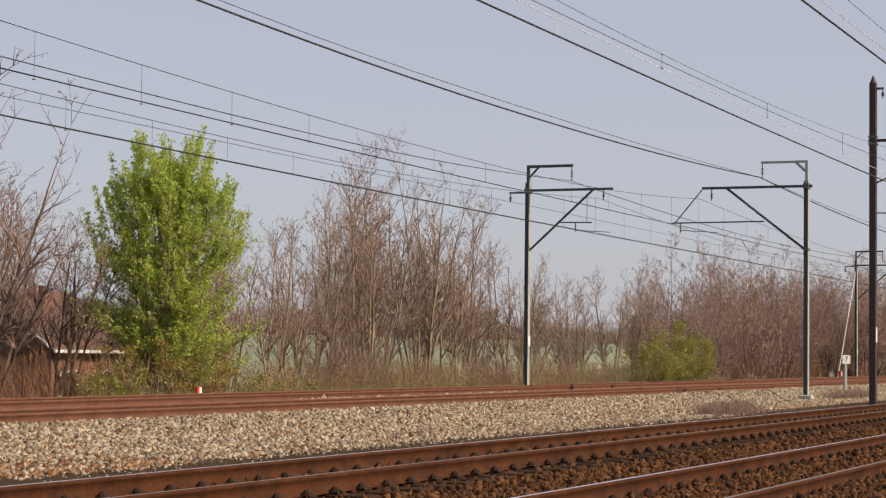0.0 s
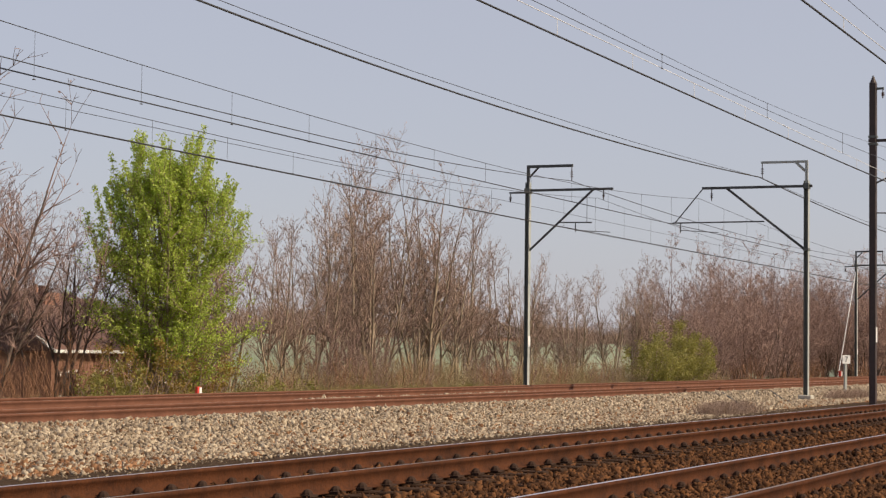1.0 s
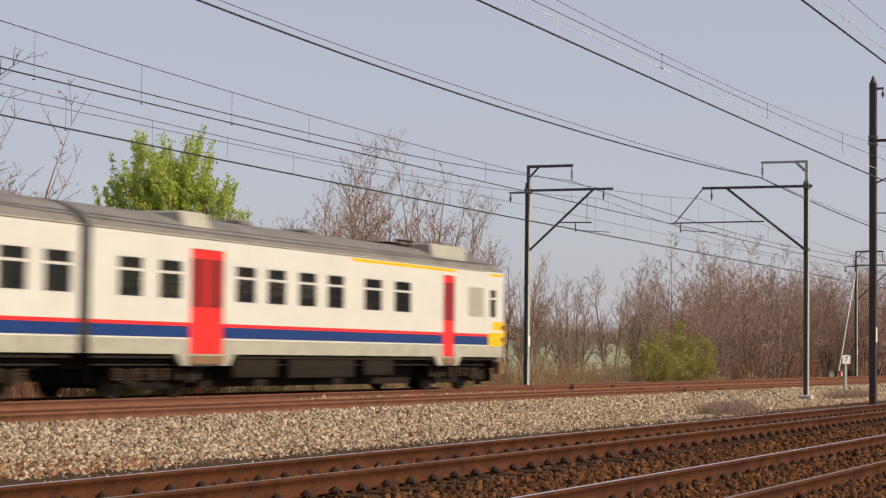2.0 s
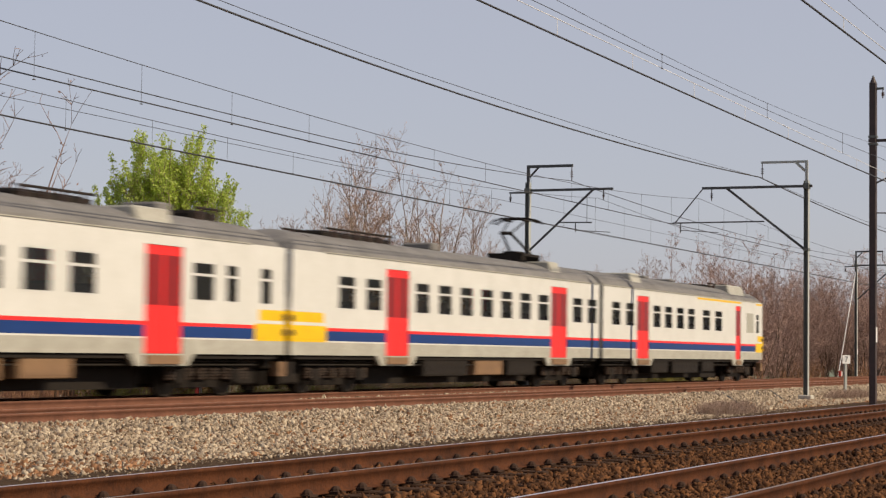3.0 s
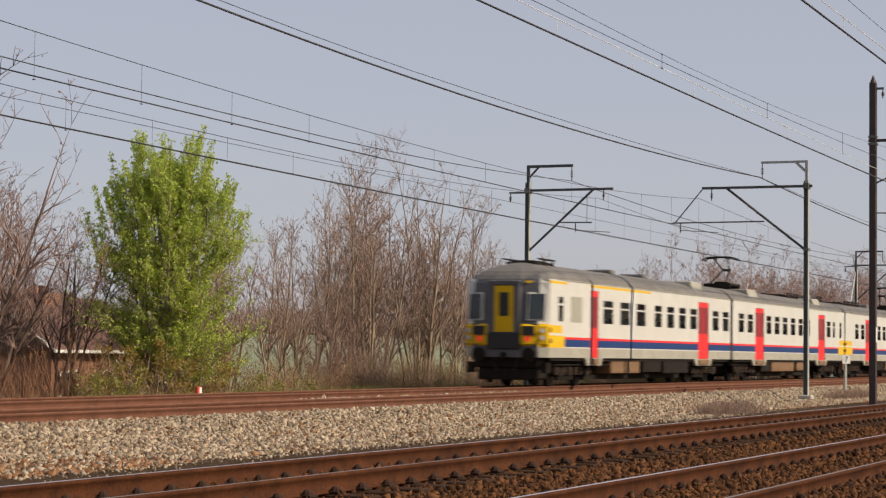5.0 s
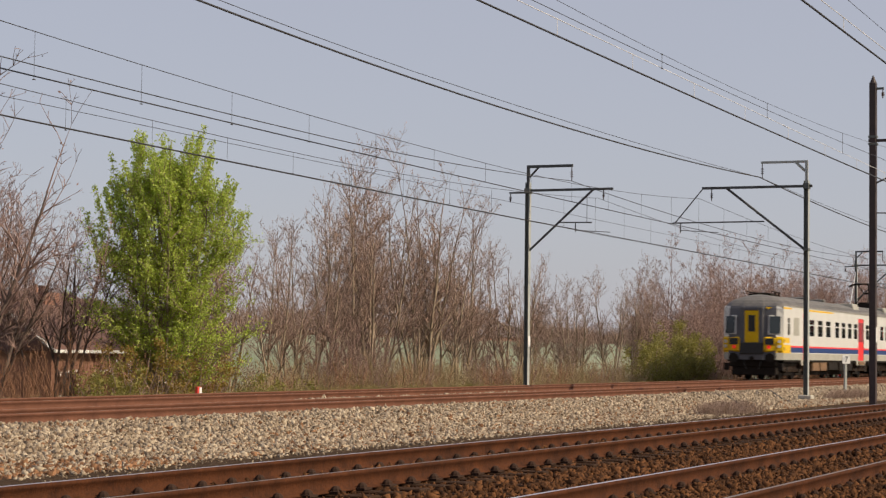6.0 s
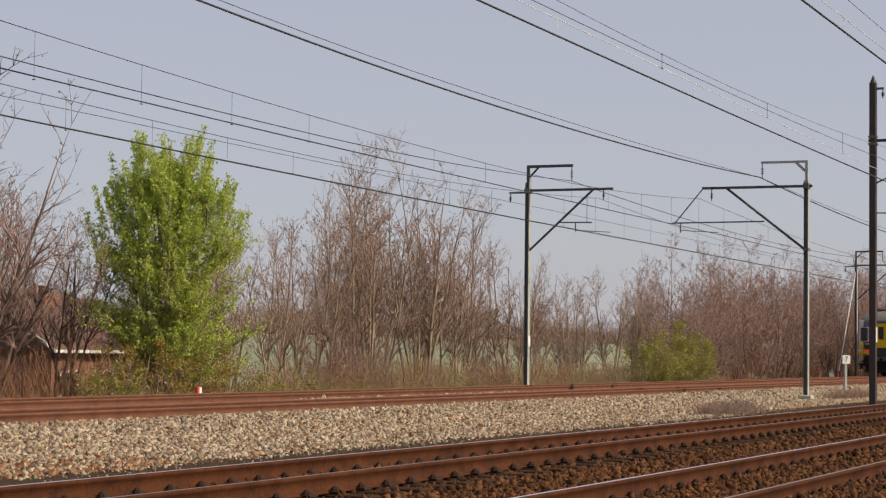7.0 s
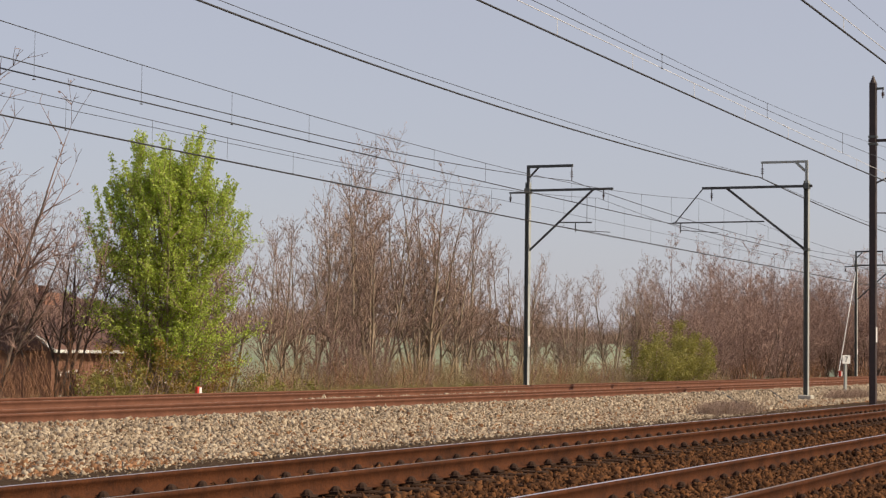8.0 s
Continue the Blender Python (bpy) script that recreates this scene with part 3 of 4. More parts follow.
def carriage(label, origin, sx, big, small, doors, narrow, slits, vents, first_class, extras, cut=0.70, patch=(1.0, 0.7), nose=23.25):
    """One railcar. Its x runs from the inner end (0) to the cab; sx mirrors it. Openings are given on the camera's side."""
    end = nose - cut
    car = thing("railway_carriage", label, "train carriage", "coupled train carriages")

    def X(x):
        return sx * x

    def put(name, bm, material, parent=None, lab="", soft=0.0):
        for w in bm.verts:
            w.co.x *= sx
        return part(name, bm, material, parent or car, lab, soft=soft)

    glazed = [(a, b, 2.14, 3.0) for a, b in big + small + slits]
    gates = [(a, b, 0.96, 3.29) for a, b in doors + narrow]
    V, F, I = [], [], []

    def add(v, f, idx):
        n = len(V)
        V.extend((X(p[0]), p[1], p[2]) for p in v)
        F.extend(tuple(i + n for i in q) for q in f)
        I.extend(idx)
    for y in (-HALF, HALF):
        add(*wall(y, end, glazed + gates, first_class, patch))
    # roof
    zs = [3.53, 3.62, 3.72, 3.82, 3.90, 3.97, 4.03, 4.08, 4.12, 4.14]
    prof = [(-half_width(z), z) for z in zs] + [(half_width(z), z) for z in zs[::-1][1:]]
    v = [(x, a, b) for x in (0.20, 8, 16, 21.3) for a, b in prof]
    k = len(prof)
    f = [(i * k + j, (i + 1) * k + j, (i + 1) * k + j + 1, i * k + j + 1) for i in range(3) for j in range(k - 1)]
    add(v, f, [MI["roof"]] * len(f))
    # cab front and its domed roof
    rings = [(0.96, 0.0), (1.30, 0.0), (2.06, 0.0), (2.12, 0.02), (3.08, 0.10), (3.40, 0.16), (3.53, 0.22), (3.531, 0.22), (3.66, 0.32), (3.80, 0.48), (3.92, 0.72), (4.03, 1.0), (4.10, 1.3), (4.14, 1.6)]
    v = []
    for z, back in rings:
        w = half_width(z)
        s = w / HALF
        xj = end if z <= 3.53 else 21.3
        hp = [(xj, w), (max(nose - cut + 0.01 - back, xj), w * 0.995), (nose - 0.30 * cut - back, 1.15 * s), (nose - 0.03 - back, 0.58 * s), (nose - back, 0.52 * s)]
        v += [(a, -b, z) for a, b in hp] + [(a, b, z) for a, b in hp[::-1]]
    k = 10
    f, idx = [], []
    for r in range(len(rings) - 1):
        for j in range(k - 1):
            f.append((r * k + j, r * k + j + 1, (r + 1) * k + j + 1, (r + 1) * k + j))
            z = rings[r][0]
            if z >= 3.53:
                m = "roof"
            elif 3.40 <= z < 3.53:
                m = "cream" if j in (0, 1, 7, 8) else "nose"
            elif z < 1.3:
                m = "skirt" if j in (0, 1, 7, 8) else "nose"
            elif j in (0, 1, 7, 8):
                m = "yellow" if z < 2.0 else "cream"
            else:
                m = "nose"
            idx.append(MI[m])
    add(v, f, idx)
    # inner end wall and floor
    prof2 = [(-HALF, 0.96)] + prof + [(HALF, 0.96)]
    add([(0.20, a, b) for a, b in prof2], [tuple(range(len(prof2)))], [MI["skirt"]])
    add([(0.20, -HALF, 0.97), (end, -HALF, 0.97), (end, HALF, 0.97), (0.20, HALF, 0.97)], [(0, 1, 2, 3)], [MI["black"]])
    body = hang("body", mesh_from("body", V, F, BODY_MATS, I), car, "cream body with a red and blue band")
    # lining, seats
    put("floor", boxes((0.3, end - 0.2, -1.38, 1.38, 1.15, 1.2), (0.3, end - 0.2, -1.3, 1.3, 3.3, 3.33), (end - 1.6, end - 1.55, -1.38, 1.38, 1.2, 3.3)), INSIDE)
    x = 1.0
    while x < end - 3.5:
        if not any(a - 0.3 < x < b + 0.3 for a, b in doors + narrow):
            for s in (-1, 1):
                y0, y1 = sorted((s * 0.35, s * 1.3))
                put("seat_bench", boxes((x - 0.06, x + 0.06, y0, y1, 1.62, 2.38), (x - 0.45, x + 0.45, y0, y1, 1.2, 1.62)), SEAT)
        x += 1.58
    # windows
    for a, b in big + small + slits:
        for s in (-1, 1):
            y = s * HALF
            w = put("window_frame", boxes(*[(p, q, min(y, y - s * 0.05), max(y + s * 0.012, y), r, t) for p, q, r, t in
                    ((a - 0.02, a + 0.035, 2.12, 3.02), (b - 0.035, b + 0.02, 2.12, 3.02), (a + 0.035, b - 0.035, 2.12, 2.165), (a + 0.035, b - 0.035, 2.975, 3.02), (a + 0.035, b - 0.035, 2.69, 2.75))]), ALU)
            g = put("pane", boxes((a + 0.035, b - 0.035, y - s * 0.035 - 0.002, y - s * 0.035 + 0.002, 2.165, 2.975)), GLASS, w)
            g.visible_shadow = False
    for a, b in vents:
        for s in (-1, 1):
            w = put("vent_panel", boxes((a, b, min(s * 1.445, s * 1.458), max(s * 1.445, s * 1.458), 2.15, 3.02)), VENT)
            lou = bmesh.new()
            for i in range(9):
                z = 2.2 + 0.085 * i
                box(lou, a + 0.05, b - 0.05, min(s * 1.45, s * 1.461), max(s * 1.45, s * 1.461), z, z + 0.04)
            put("louvre", lou, VENT, w)
    # doors with their steps
    for a, b in doors + narrow:
        for s in (-1, 1):
            y = s * HALF
            y0, y1 = min(y - s * 0.06, y - s * 0.02), max(y - s * 0.06, y - s * 0.02)
            leaf = [(a, b)] if b - a < 1.0 else [(a, (a + b) / 2 - 0.008), ((a + b) / 2 + 0.008, b)]
            for p, q in leaf:
                d = put("door", boxes((p, q, y0, y1, 0.96, 3.29)), RED, None, "red sliding door with dark red glass")
                yy = y - s * 0.018
                put("door_glass", boxes((p + 0.06, q - 0.06, min(yy, yy + s * 0.006), max(yy, yy + s * 0.006), 2.0, 3.08)), REDGLASS, d)
            bm = bmesh.new()
            pts = [(a - 0.55, 0.96), (a - 0.28, 0.70), (b + 0.28, 0.70), (b + 0.55, 0.96)]
            lo = [bm.verts.new((p, y - s * 0.1, r)) for p, r in pts]
            hi = [bm.verts.new((p, y - s * 0.003, r)) for p, r in pts]
            bm.faces.new(lo)
            bm.faces.new(hi[::-1])
            for i in range(4):
                bm.faces.new((lo[i], lo[(i + 1) % 4], hi[(i + 1) % 4], hi[i]))
            ap = put("step_apron", bm, SKIRT)
            put("step", boxes((a + 0.02, b - 0.02, min(y - s * 0.02, y + s * 0.05), max(y - s * 0.02, y + s * 0.05), 0.74, 0.93)), RUSTBOX, ap)
    # gutter and roof gear
    for s in (-1, 1):
        put("gutter", boxes((0.15, 21.4, min(s * 1.44, s * 1.475), max(s * 1.44, s * 1.475), 3.525, 3.55)), SKIRT)
    for a, b, z in extras.get("fairings", []):
        bm = boxes((a, b, -1.28, 1.28, 3.55, z))
        for w in bm.verts:
            if w.co.z > 3.9:
                w.co.y *= 0.86
        put("roof_fairing", bm, SKIRT, soft=0.04)
    for a, b, z in extras.get("roof_boxes", []):
        unit = put("roof_unit", boxes((a, b, -0.55, 0.55, 4.02, z - 0.07), (a + 0.15, b - 0.15, -0.40, 0.40, z - 0.07, z - 0.02)), STEEL, soft=0.03)
        x = a + 0.2
        while x < b - 0.1:
            put("roof_insulator", rods(((x, -0.62, 4.0), (x, -0.62, z + 0.03), 0.05), ((x, 0.62, 4.0), (x, 0.62, z + 0.03), 0.05)), PORCELAIN, unit)
            x += 0.7
        for side in (-0.62, 0.62):
            put("roof_cable", rods(((a, side, z + 0.02), (b, side, z + 0.02), 0.03)), STEEL, unit)
    for a, b, z in extras.get("vents", []):
        put("roof_vent", boxes((a, b, -0.5, 0.5, 4.05, z)), ROOF, soft=0.05)
    # under the floor
    for s in (-1, 1):
        put("sill", boxes((0.4, end - 0.3, min(s * 1.25, s * 1.38), max(s * 1.25, s * 1.38), 0.86, 0.96)), STEEL)
    for a, b, z0, z1, m in extras.get("cases", []):
        for s in (-1, 1):
            y0, y1 = sorted((s * 0.75, s * 1.34))
            c = put("equipment_case", boxes((a, b, y0, y1, z0, z1)), m, soft=0.02)
            put("case_lid", boxes((a + 0.06, b - 0.06, min(s * 1.34, s * 1.352), max(s * 1.34, s * 1.352), z0 + 0.06, z1 - 0.06)), m, c)
    pipes = bmesh.new()
    for s in (-1, 1):
        for z in (0.80, 0.72):
            rod(pipes, (0.6, s * 1.22, z), (end - 1.0, s * 1.22, z), 0.025, n=6)
    put("pipework", pipes, STEEL)
    put("underframe", boxes((0.3, end, -0.7, 0.7, 0.62, 0.95), (5.6, end - 5.4, -0.75, 0.75, 0.20, 0.62)), STEEL)
    for xb in (3.3, end - 3.1):
        bm = boxes((xb - 1.75, xb + 1.75, -1.06, -0.96, 0.5, 0.68), (xb - 1.75, xb + 1.75, 0.96, 1.06, 0.5, 0.68), (xb - 0.35, xb + 0.35, -1.05, 1.05, 0.42, 0.66), (xb - 0.8, xb + 0.8, -0.9, 0.9, 0.2, 0.5), (xb - 2.0, xb + 2.0, -0.6, 0.6, 0.3, 0.62))
        for wx in (xb - 1.28, xb + 1.28):
            for s in (-1, 1):
                y0, y1 = sorted((s * 0.95, s * 1.2))
                box(bm, wx - 0.17, wx + 0.17, y0, y1, 0.32, 0.62)
        bog = put("bogie", bm, STEEL, None, "dirty steel bogie with brown springs", soft=0.015)
        for s in (-1, 1):
            for dx in (-0.28, 0.28, -0.85, 0.85, -1.62, 1.62):
                sp = rods(((xb + dx, s * 1.12, 0.38), (xb + dx, s * 1.12, 0.66), 0.055))
                for i in range(4):
                    rod(sp, (xb + dx, s * 1.12, 0.40 + 0.065 * i), (xb + dx, s * 1.12, 0.44 + 0.065 * i), 0.10, n=8)
                put("spring", sp, SPRING, bog)
        for wx in (xb - 1.28, xb + 1.28):
            for s in (-1, 1):
                w = bmesh.new()
                rod(w, (wx, s * 0.70, 0.46), (wx, s * 0.83, 0.46), 0.455, n=24)
                rod(w, (wx, s * 0.67, 0.46), (wx, s * 0.70, 0.46), 0.485, n=24)
                rod(w, (wx, s * 0.83, 0.46), (wx, s * 0.95, 0.46), 0.12, n=10)
                put("wheel", w, STEEL, bog)
            put("axle", rods(((wx, -0.67, 0.46), (wx, 0.67, 0.46), 0.08)), STEEL, bog)
    # cab front
    put("gangway_frame", boxes((nose - 0.10, nose + 0.05, -0.56, -0.34, 1.30, 3.48), (nose - 0.10, nose + 0.05, 0.34, 0.56, 1.30, 3.48), (nose - 0.10, nose + 0.05, -0.34, 0.34, 3.30, 3.48)), NOSE, soft=0.03)
    gd = put("gangway_door", boxes((nose - 0.16, nose + 0.02, -0.34, 0.34, 1.78, 3.30)), YELLOW, None, "yellow gangway door with a narrow window", soft=0.01)
    put("door_pane", boxes((nose + 0.018, nose + 0.026, -0.17, 0.17, 2.30, 3.08)), RUBBER, gd)
    for y in (-0.12, 0.12):
        put("door_rib", boxes((nose + 0.019, nose + 0.03, y - 0.02, y + 0.02, 1.86, 2.22)), YELLOW, gd)
    put("gangway_plate", boxes((nose - 0.05, nose + 0.07, -0.58, 0.58, 1.22, 1.78)), RUBBER, soft=0.03)
    for s in (-1, 1):
        # windscreen and lamp housing on the slanted cheek
        c0, c1 = Vector((nose - cut + 0.02, s * 1.44, 0)), Vector((nose - 0.03, s * 0.58, 0))
        d = (c1 - c0).normalized()
        out = Vector((d.y, -d.x, 0))
        if out.x < 0:
            out = -out

        proud = 1.0 if cut > 0.3 else 0.2

        def slab(u0, u1, z0, z1, o0, o1, lean=0.0):
            bm = bmesh.new()
            L = (c1 - c0).length
            ring = []
            for o in (o0, o1):
                for u, z in ((u0, z0), (u1, z0), (u1, z1), (u0, z1)):
                    p = c0 + d * (u * L) + out * (o * (1 if o < 0 else proud) + 0.11 * proud * math.sin(math.pi * u)) - Vector(((z - 2.1) * lean, 0, 0))
                    ring.append(bm.verts.new((p.x, p.y, z)))
            for q in ((0, 1, 2, 3), (7, 6, 5, 4), (0, 4, 5, 1), (1, 5, 6, 2), (2, 6, 7, 3), (3, 7, 4, 0)):
                bm.faces.new([ring[i] for i in q])
            return bm
        ws = put("windscreen_frame", slab(0.12, 0.80, 2.16, 3.08, -0.10, 0.05, 0.10), CREAM, soft=0.01)
        put("windscreen", slab(0.18, 0.74, 2.21, 3.03, 0.0, 0.062, 0.10), SCREEN, ws, "dark windscreen glass")
        if s < 0 and first_class:
            put("top_line", slab(0.08, 0.92, 3.39, 3.47, -0.12, 0.012, 0.11), YELLOW)
        lc = put("lamp_housing", slab(-0.02, 1.02, 1.33, 2.05, -0.25, 0.13), YELLOW, None, "yellow lamp housing below the windscreen", soft=0.07)
        put("lamp_recess", slab(0.52, 0.96, 1.68, 1.98, 0.02, 0.137), RUBBER, lc)
        for u, z, m, r in ((0.22, 1.83, LENS, 0.08), (0.22, 1.60, LENS, 0.08), (0.76, 1.56, TAIL, 0.085)):
            p = c0 + d * (u * (c1 - c0).length) + out * 0.155 * proud
            put("tail_lamp" if m == TAIL else "headlamp", rods(((p.x, p.y, z), (p.x + out.x * 0.03, p.y + out.y * 0.03, z), r), n=14), m, lc)
        bf = put("buffer", rods(((nose - 0.2, s * 0.88, 1.05), (nose + 0.02, s * 0.88, 1.05), 0.09), ((nose, s * 0.88, 1.05), (nose + 0.065, s * 0.88, 1.05), 0.23), n=14), STEEL)
        put("cab_step", boxes((end - 0.2, end + 0.12, min(s * 1.2, s * 1.42), max(s * 1.2, s * 1.42), 0.45, 0.80)), RUSTBOX if sx > 0 else STEEL)
    if cut < 0.5:
        for s in (-1, 1):
            for z in (1.50, 1.86):
                put("side_lamp", rods(((end - 0.06, s * 1.44, z), (end - 0.06, s * 1.475, z), 0.08), n=12), RUBBER)
    put("front_apron", boxes((nose - 0.6, nose - 0.22, -1.15, 1.15, 0.62, 1.22), (nose - 0.5, nose - 0.3, -1.05, 1.05, 0.22, 0.62), (nose - 1.5, nose - 0.6, -0.95, 0.95, 0.25, 0.9)), STEEL, soft=0.04)
    for s in (-1, 1):
        put("brake_hose", rods(((nose - 0.20, s * 0.42, 1.05), (nose - 0.12, s * 0.40, 0.78), 0.028), ((nose - 0.12, s * 0.40, 0.78), (nose - 0.2, s * 0.30, 0.52), 0.028), n=6), RUBBER)
        put("rail_guard", boxes((nose - 0.75, nose - 0.68, min(s * 0.66, s * 0.86), max(s * 0.66, s * 0.86), 0.12, 0.62)), STEEL)
    put("coupler", rods(((nose - 0.2, 0, 1.03), (nose + 0.07, 0, 1.03), 0.11)), STEEL)
    # inner gangway
    put("gangway_bellows", boxes((-0.02, 0.195, -0.95, 0.95, 1.0, 3.6)), RUBBER, soft=0.03)
    for a in extras.get("pantograph", []):
        put("pantograph_base", boxes((a - 0.85, a + 0.85, -0.62, -0.5, 4.28, 4.36), (a - 0.85, a + 0.85, 0.5, 0.62, 4.28, 4.36), (a - 0.85, a - 0.75, -0.6, 0.6, 4.12, 4.36), (a + 0.75, a + 0.85, -0.6, 0.6, 4.12, 4.36), (a - 0.4, a + 0.4, -0.25, 0.25, 4.12, 4.45)), STEEL)
        t = extras.get("knee", 1)
        put("pantograph_arm", rods(((a - t * 0.6, -0.35, 4.4), (a + t * 0.72, -0.15, 5.02), 0.045), ((a - t * 0.6, 0.35, 4.4), (a + t * 0.72, 0.15, 5.02), 0.045), ((a + t * 0.72, -0.15, 5.02), (a - t * 0.25, -0.3, 5.48), 0.03), ((a + t * 0.72, 0.15, 5.02), (a - t * 0.25, 0.3, 5.48), 0.03), ((a + t * 0.66, -0.2, 5.02), (a + t * 0.78, 0.2, 5.02), 0.06)), STEEL)
        for k in (-0.45, 0.05):
            v, q = pipe([(a + k, -0.84, 5.39), (a + k, -0.68, 5.49), (a + k, -0.48, 5.55), (a + k, 0.0, 5.56), (a + k, 0.48, 5.55), (a + k, 0.68, 5.49), (a + k, 0.84, 5.39)], 0.035)
            v[:, 0] *= sx
            hang("contact_strip", fast_mesh("contact_strip", v, q, [STEEL], smooth=True), car)
        for s in (-1, 1):
            put("strip_carrier", rods(((a - 0.5, s * 0.3, 5.5), (a + 0.1, s * 0.3, 5.5), 0.04)), STEEL)
    car["offset"] = origin
    return car


J = 23.3


def fwd(pairs, o):
    return [(round(a - o, 3), round(b - o, 3)) for a, b in pairs]


def back(pairs, o):
    return [(round(o - b, 3), round(o - a, 3)) for a, b in pairs]


def wide(centres, w):
    return [(c - w / 2, c + w / 2) for c in centres]


leading = carriage("cream first-class train carriage with red doors", J, 1,
    fwd(wide([36.75, 38.62], 1.12), J), fwd(wide([24.98, 26.58, 29.9, 31.4, 33.0, 34.55], 0.98), J), fwd([(27.42, 28.88)], J), fwd([(41.40, 42.22)], J),
    fwd(wide([45.18], 0.5), J), fwd([(43.28, 44.42)], J), fwd([(35.4, 42.3), (44.9, 46.0)], J),
    {"fairings": [(17.9, 20.4, 4.20), (4.2, 5.4, 4.14)], "roof_boxes": [(16.6, 17.8, 4.2), (18.6, 20.1, 4.23)], "vents": [(8.0, 8.6, 4.2), (11.5, 12.1, 4.2)],
     "cases": [(6.3, 8.4, 0.42, 0.92, STEEL), (9.0, 12.6, 0.40, 0.92, STEEL), (13.2, 15.0, 0.45, 0.92, STEEL)]}, cut=0.38, patch=(1.19, 0.89), nose=23.12)
second = carriage("cream motor carriage with red doors and a raised pantograph", J, -1,
    [], back(wide([3.2, 4.8, 7.95, 9.55, 11.13, 12.72, 14.32, 15.93, 17.55, 20.85, 22.35], 0.98), J), back([(5.58, 7.04), (18.28, 19.80)], J), [],
    [], [], [], {"fairings": [(3.5, 4.4, 4.14)], "pantograph": [4.7], "knee": 1, "roof_boxes": [(15.6, 19.8, 4.25)], "vents": [(12.0, 12.6, 4.3)],
     "cases": [(6.2, 8.6, 0.40, 0.92, STEEL), (9.0, 11.2, 0.42, 0.92, RUSTBOX), (11.8, 15.0, 0.40, 0.92, STEEL)]}, cut=0.12, patch=(1.88, 1.73))
third = carriage("cream motor carriage with red doors and a raised pantograph", -J, 1,
    [], fwd(wide([-21.65, -20.1, -16.72, -15.15, -13.58, -11.95, -10.35, -8.78, -4.02], 0.98), -J), fwd([(-19.2, -17.65), (-6.45, -4.93)], -J), [],
    fwd(wide([-2.75, -1.12], 0.55), -J), [], [], {"fairings": [(3.9, 5.5, 4.14), (16.9, 18.3, 4.12)], "pantograph": [3.7], "knee": 1, "roof_boxes": [(13.4, 16.2, 4.25), (20.2, 21.4, 4.3)], "vents": [(18.8, 19.4, 4.35)],
     "cases": [(7.6, 12.0, 0.42, 0.90, RUSTBOX), (12.6, 14.4, 0.45, 0.90, RUSTBOX), (5.6, 7.2, 0.42, 0.92, STEEL)]}, cut=0.12, patch=(1.48, 1.28))
rear = carriage("cream first-class train carriage with a dark grey cab front", -J, -1,
    back(wide([-39.9, -38.0, -36.1], 1.15), -J), back(wide([-33.95, -32.33, -30.72, -29.15, -25.85, -24.25], 0.98), -J), back([(-28.45, -26.92)], -J), back([(-41.78, -40.98)], -J),
    back(wide([-44.8], 0.5), -J), back([(-43.8, -42.7)], -J), back([(-41.8, -34.9), (-46.2, -44.2)], -J),
    {"fairings": [(3.7, 5.1, 4.14)], "roof_boxes": [(19.9, 21.5, 4.23)], "vents": [(9.0, 9.6, 4.24), (13.0, 13.6, 4.24)],
     "cases": [(12.6, 14.2, 0.42, 0.92, RUSTBOX), (14.4, 15.9, 0.42, 0.92, RUSTBOX), (6.2, 9.6, 0.40, 0.92, STEEL), (9.9, 12.2, 0.45, 0.92, STEEL)]}, cut=0.38, patch=(1.44, 1.25), nose=22.95)


# ---- trees ----
STEP = (0.40, 0.24, 0.18, 0.15)


def grow(rng, base, height, stems, lean, thick, side, depth=3, up=0.35, wander=0.07, twig=0.0034, density=(1.5, 1.15, 0.9), low=0.2, cap=16000, dome=0.3):
    """Segments of a bare tree, rows of p, q, r0, r1; also points along its twigs."""
    out, tips, limit = [], [], [0]

    def limb(p, d, length, r, level):
        n = max(2, int(length / STEP[level]))
        step = length / n
        for i in range(n):
            d = d + rng.normal(0, wander * (0.55 if level == 0 else 1 + 0.4 * level), 3)
            d[2] += up * (0.12 if level < 2 else 0.0)
            d /= np.linalg.norm(d)
            q = p + d * step
            ra, rb = r * (1 - i / n) ** 0.8 + twig, r * (1 - (i + 1) / n) ** 0.8 + twig
            out.append((*p, *q, ra, rb))
            f = (i + 1) / n
            if level < depth and f > (low if level == 0 else 0.1) and len(out) < limit[0]:
                for _ in range(rng.poisson(density[level])):
                    a = rng.uniform(0, 2 * math.pi)
                    e = d * rng.uniform(0.7, 1.05) + np.array([math.cos(a), math.sin(a), 0.1]) * rng.uniform(0.45, 0.75 if level == 0 else 1.0)
                    e /= np.linalg.norm(e)
                    limb(q, e, (side if level == 0 else 0.62) * length * rng.uniform(0.5, 1.1) * (1.08 - 0.72 * f), rb * 0.5, level + 1)
            if level >= 2 or f > 0.85:
                tips.append(q)
            p = q
    for s in range(stems):
        a = 2.39996 * s + rng.uniform(-0.3, 0.3)
        t = math.sqrt((s + 0.5) / stems) * lean
        limit[0] = len(out) + cap / stems
        d = np.array([math.cos(a) * t, math.sin(a) * t, 1.0])
        p = np.array(base) + np.array([math.cos(a), math.sin(a), 0]) * 0.12 * stems ** 0.5 * rng.uniform(0.2, 1)
        limb(p, d / np.linalg.norm(d), height * rng.uniform(0.78, 1.0) * (1 - dome * (s + 0.5) / stems), thick * rng.uniform(0.6, 1.0), 0)
    return np.array(out), np.array(tips)


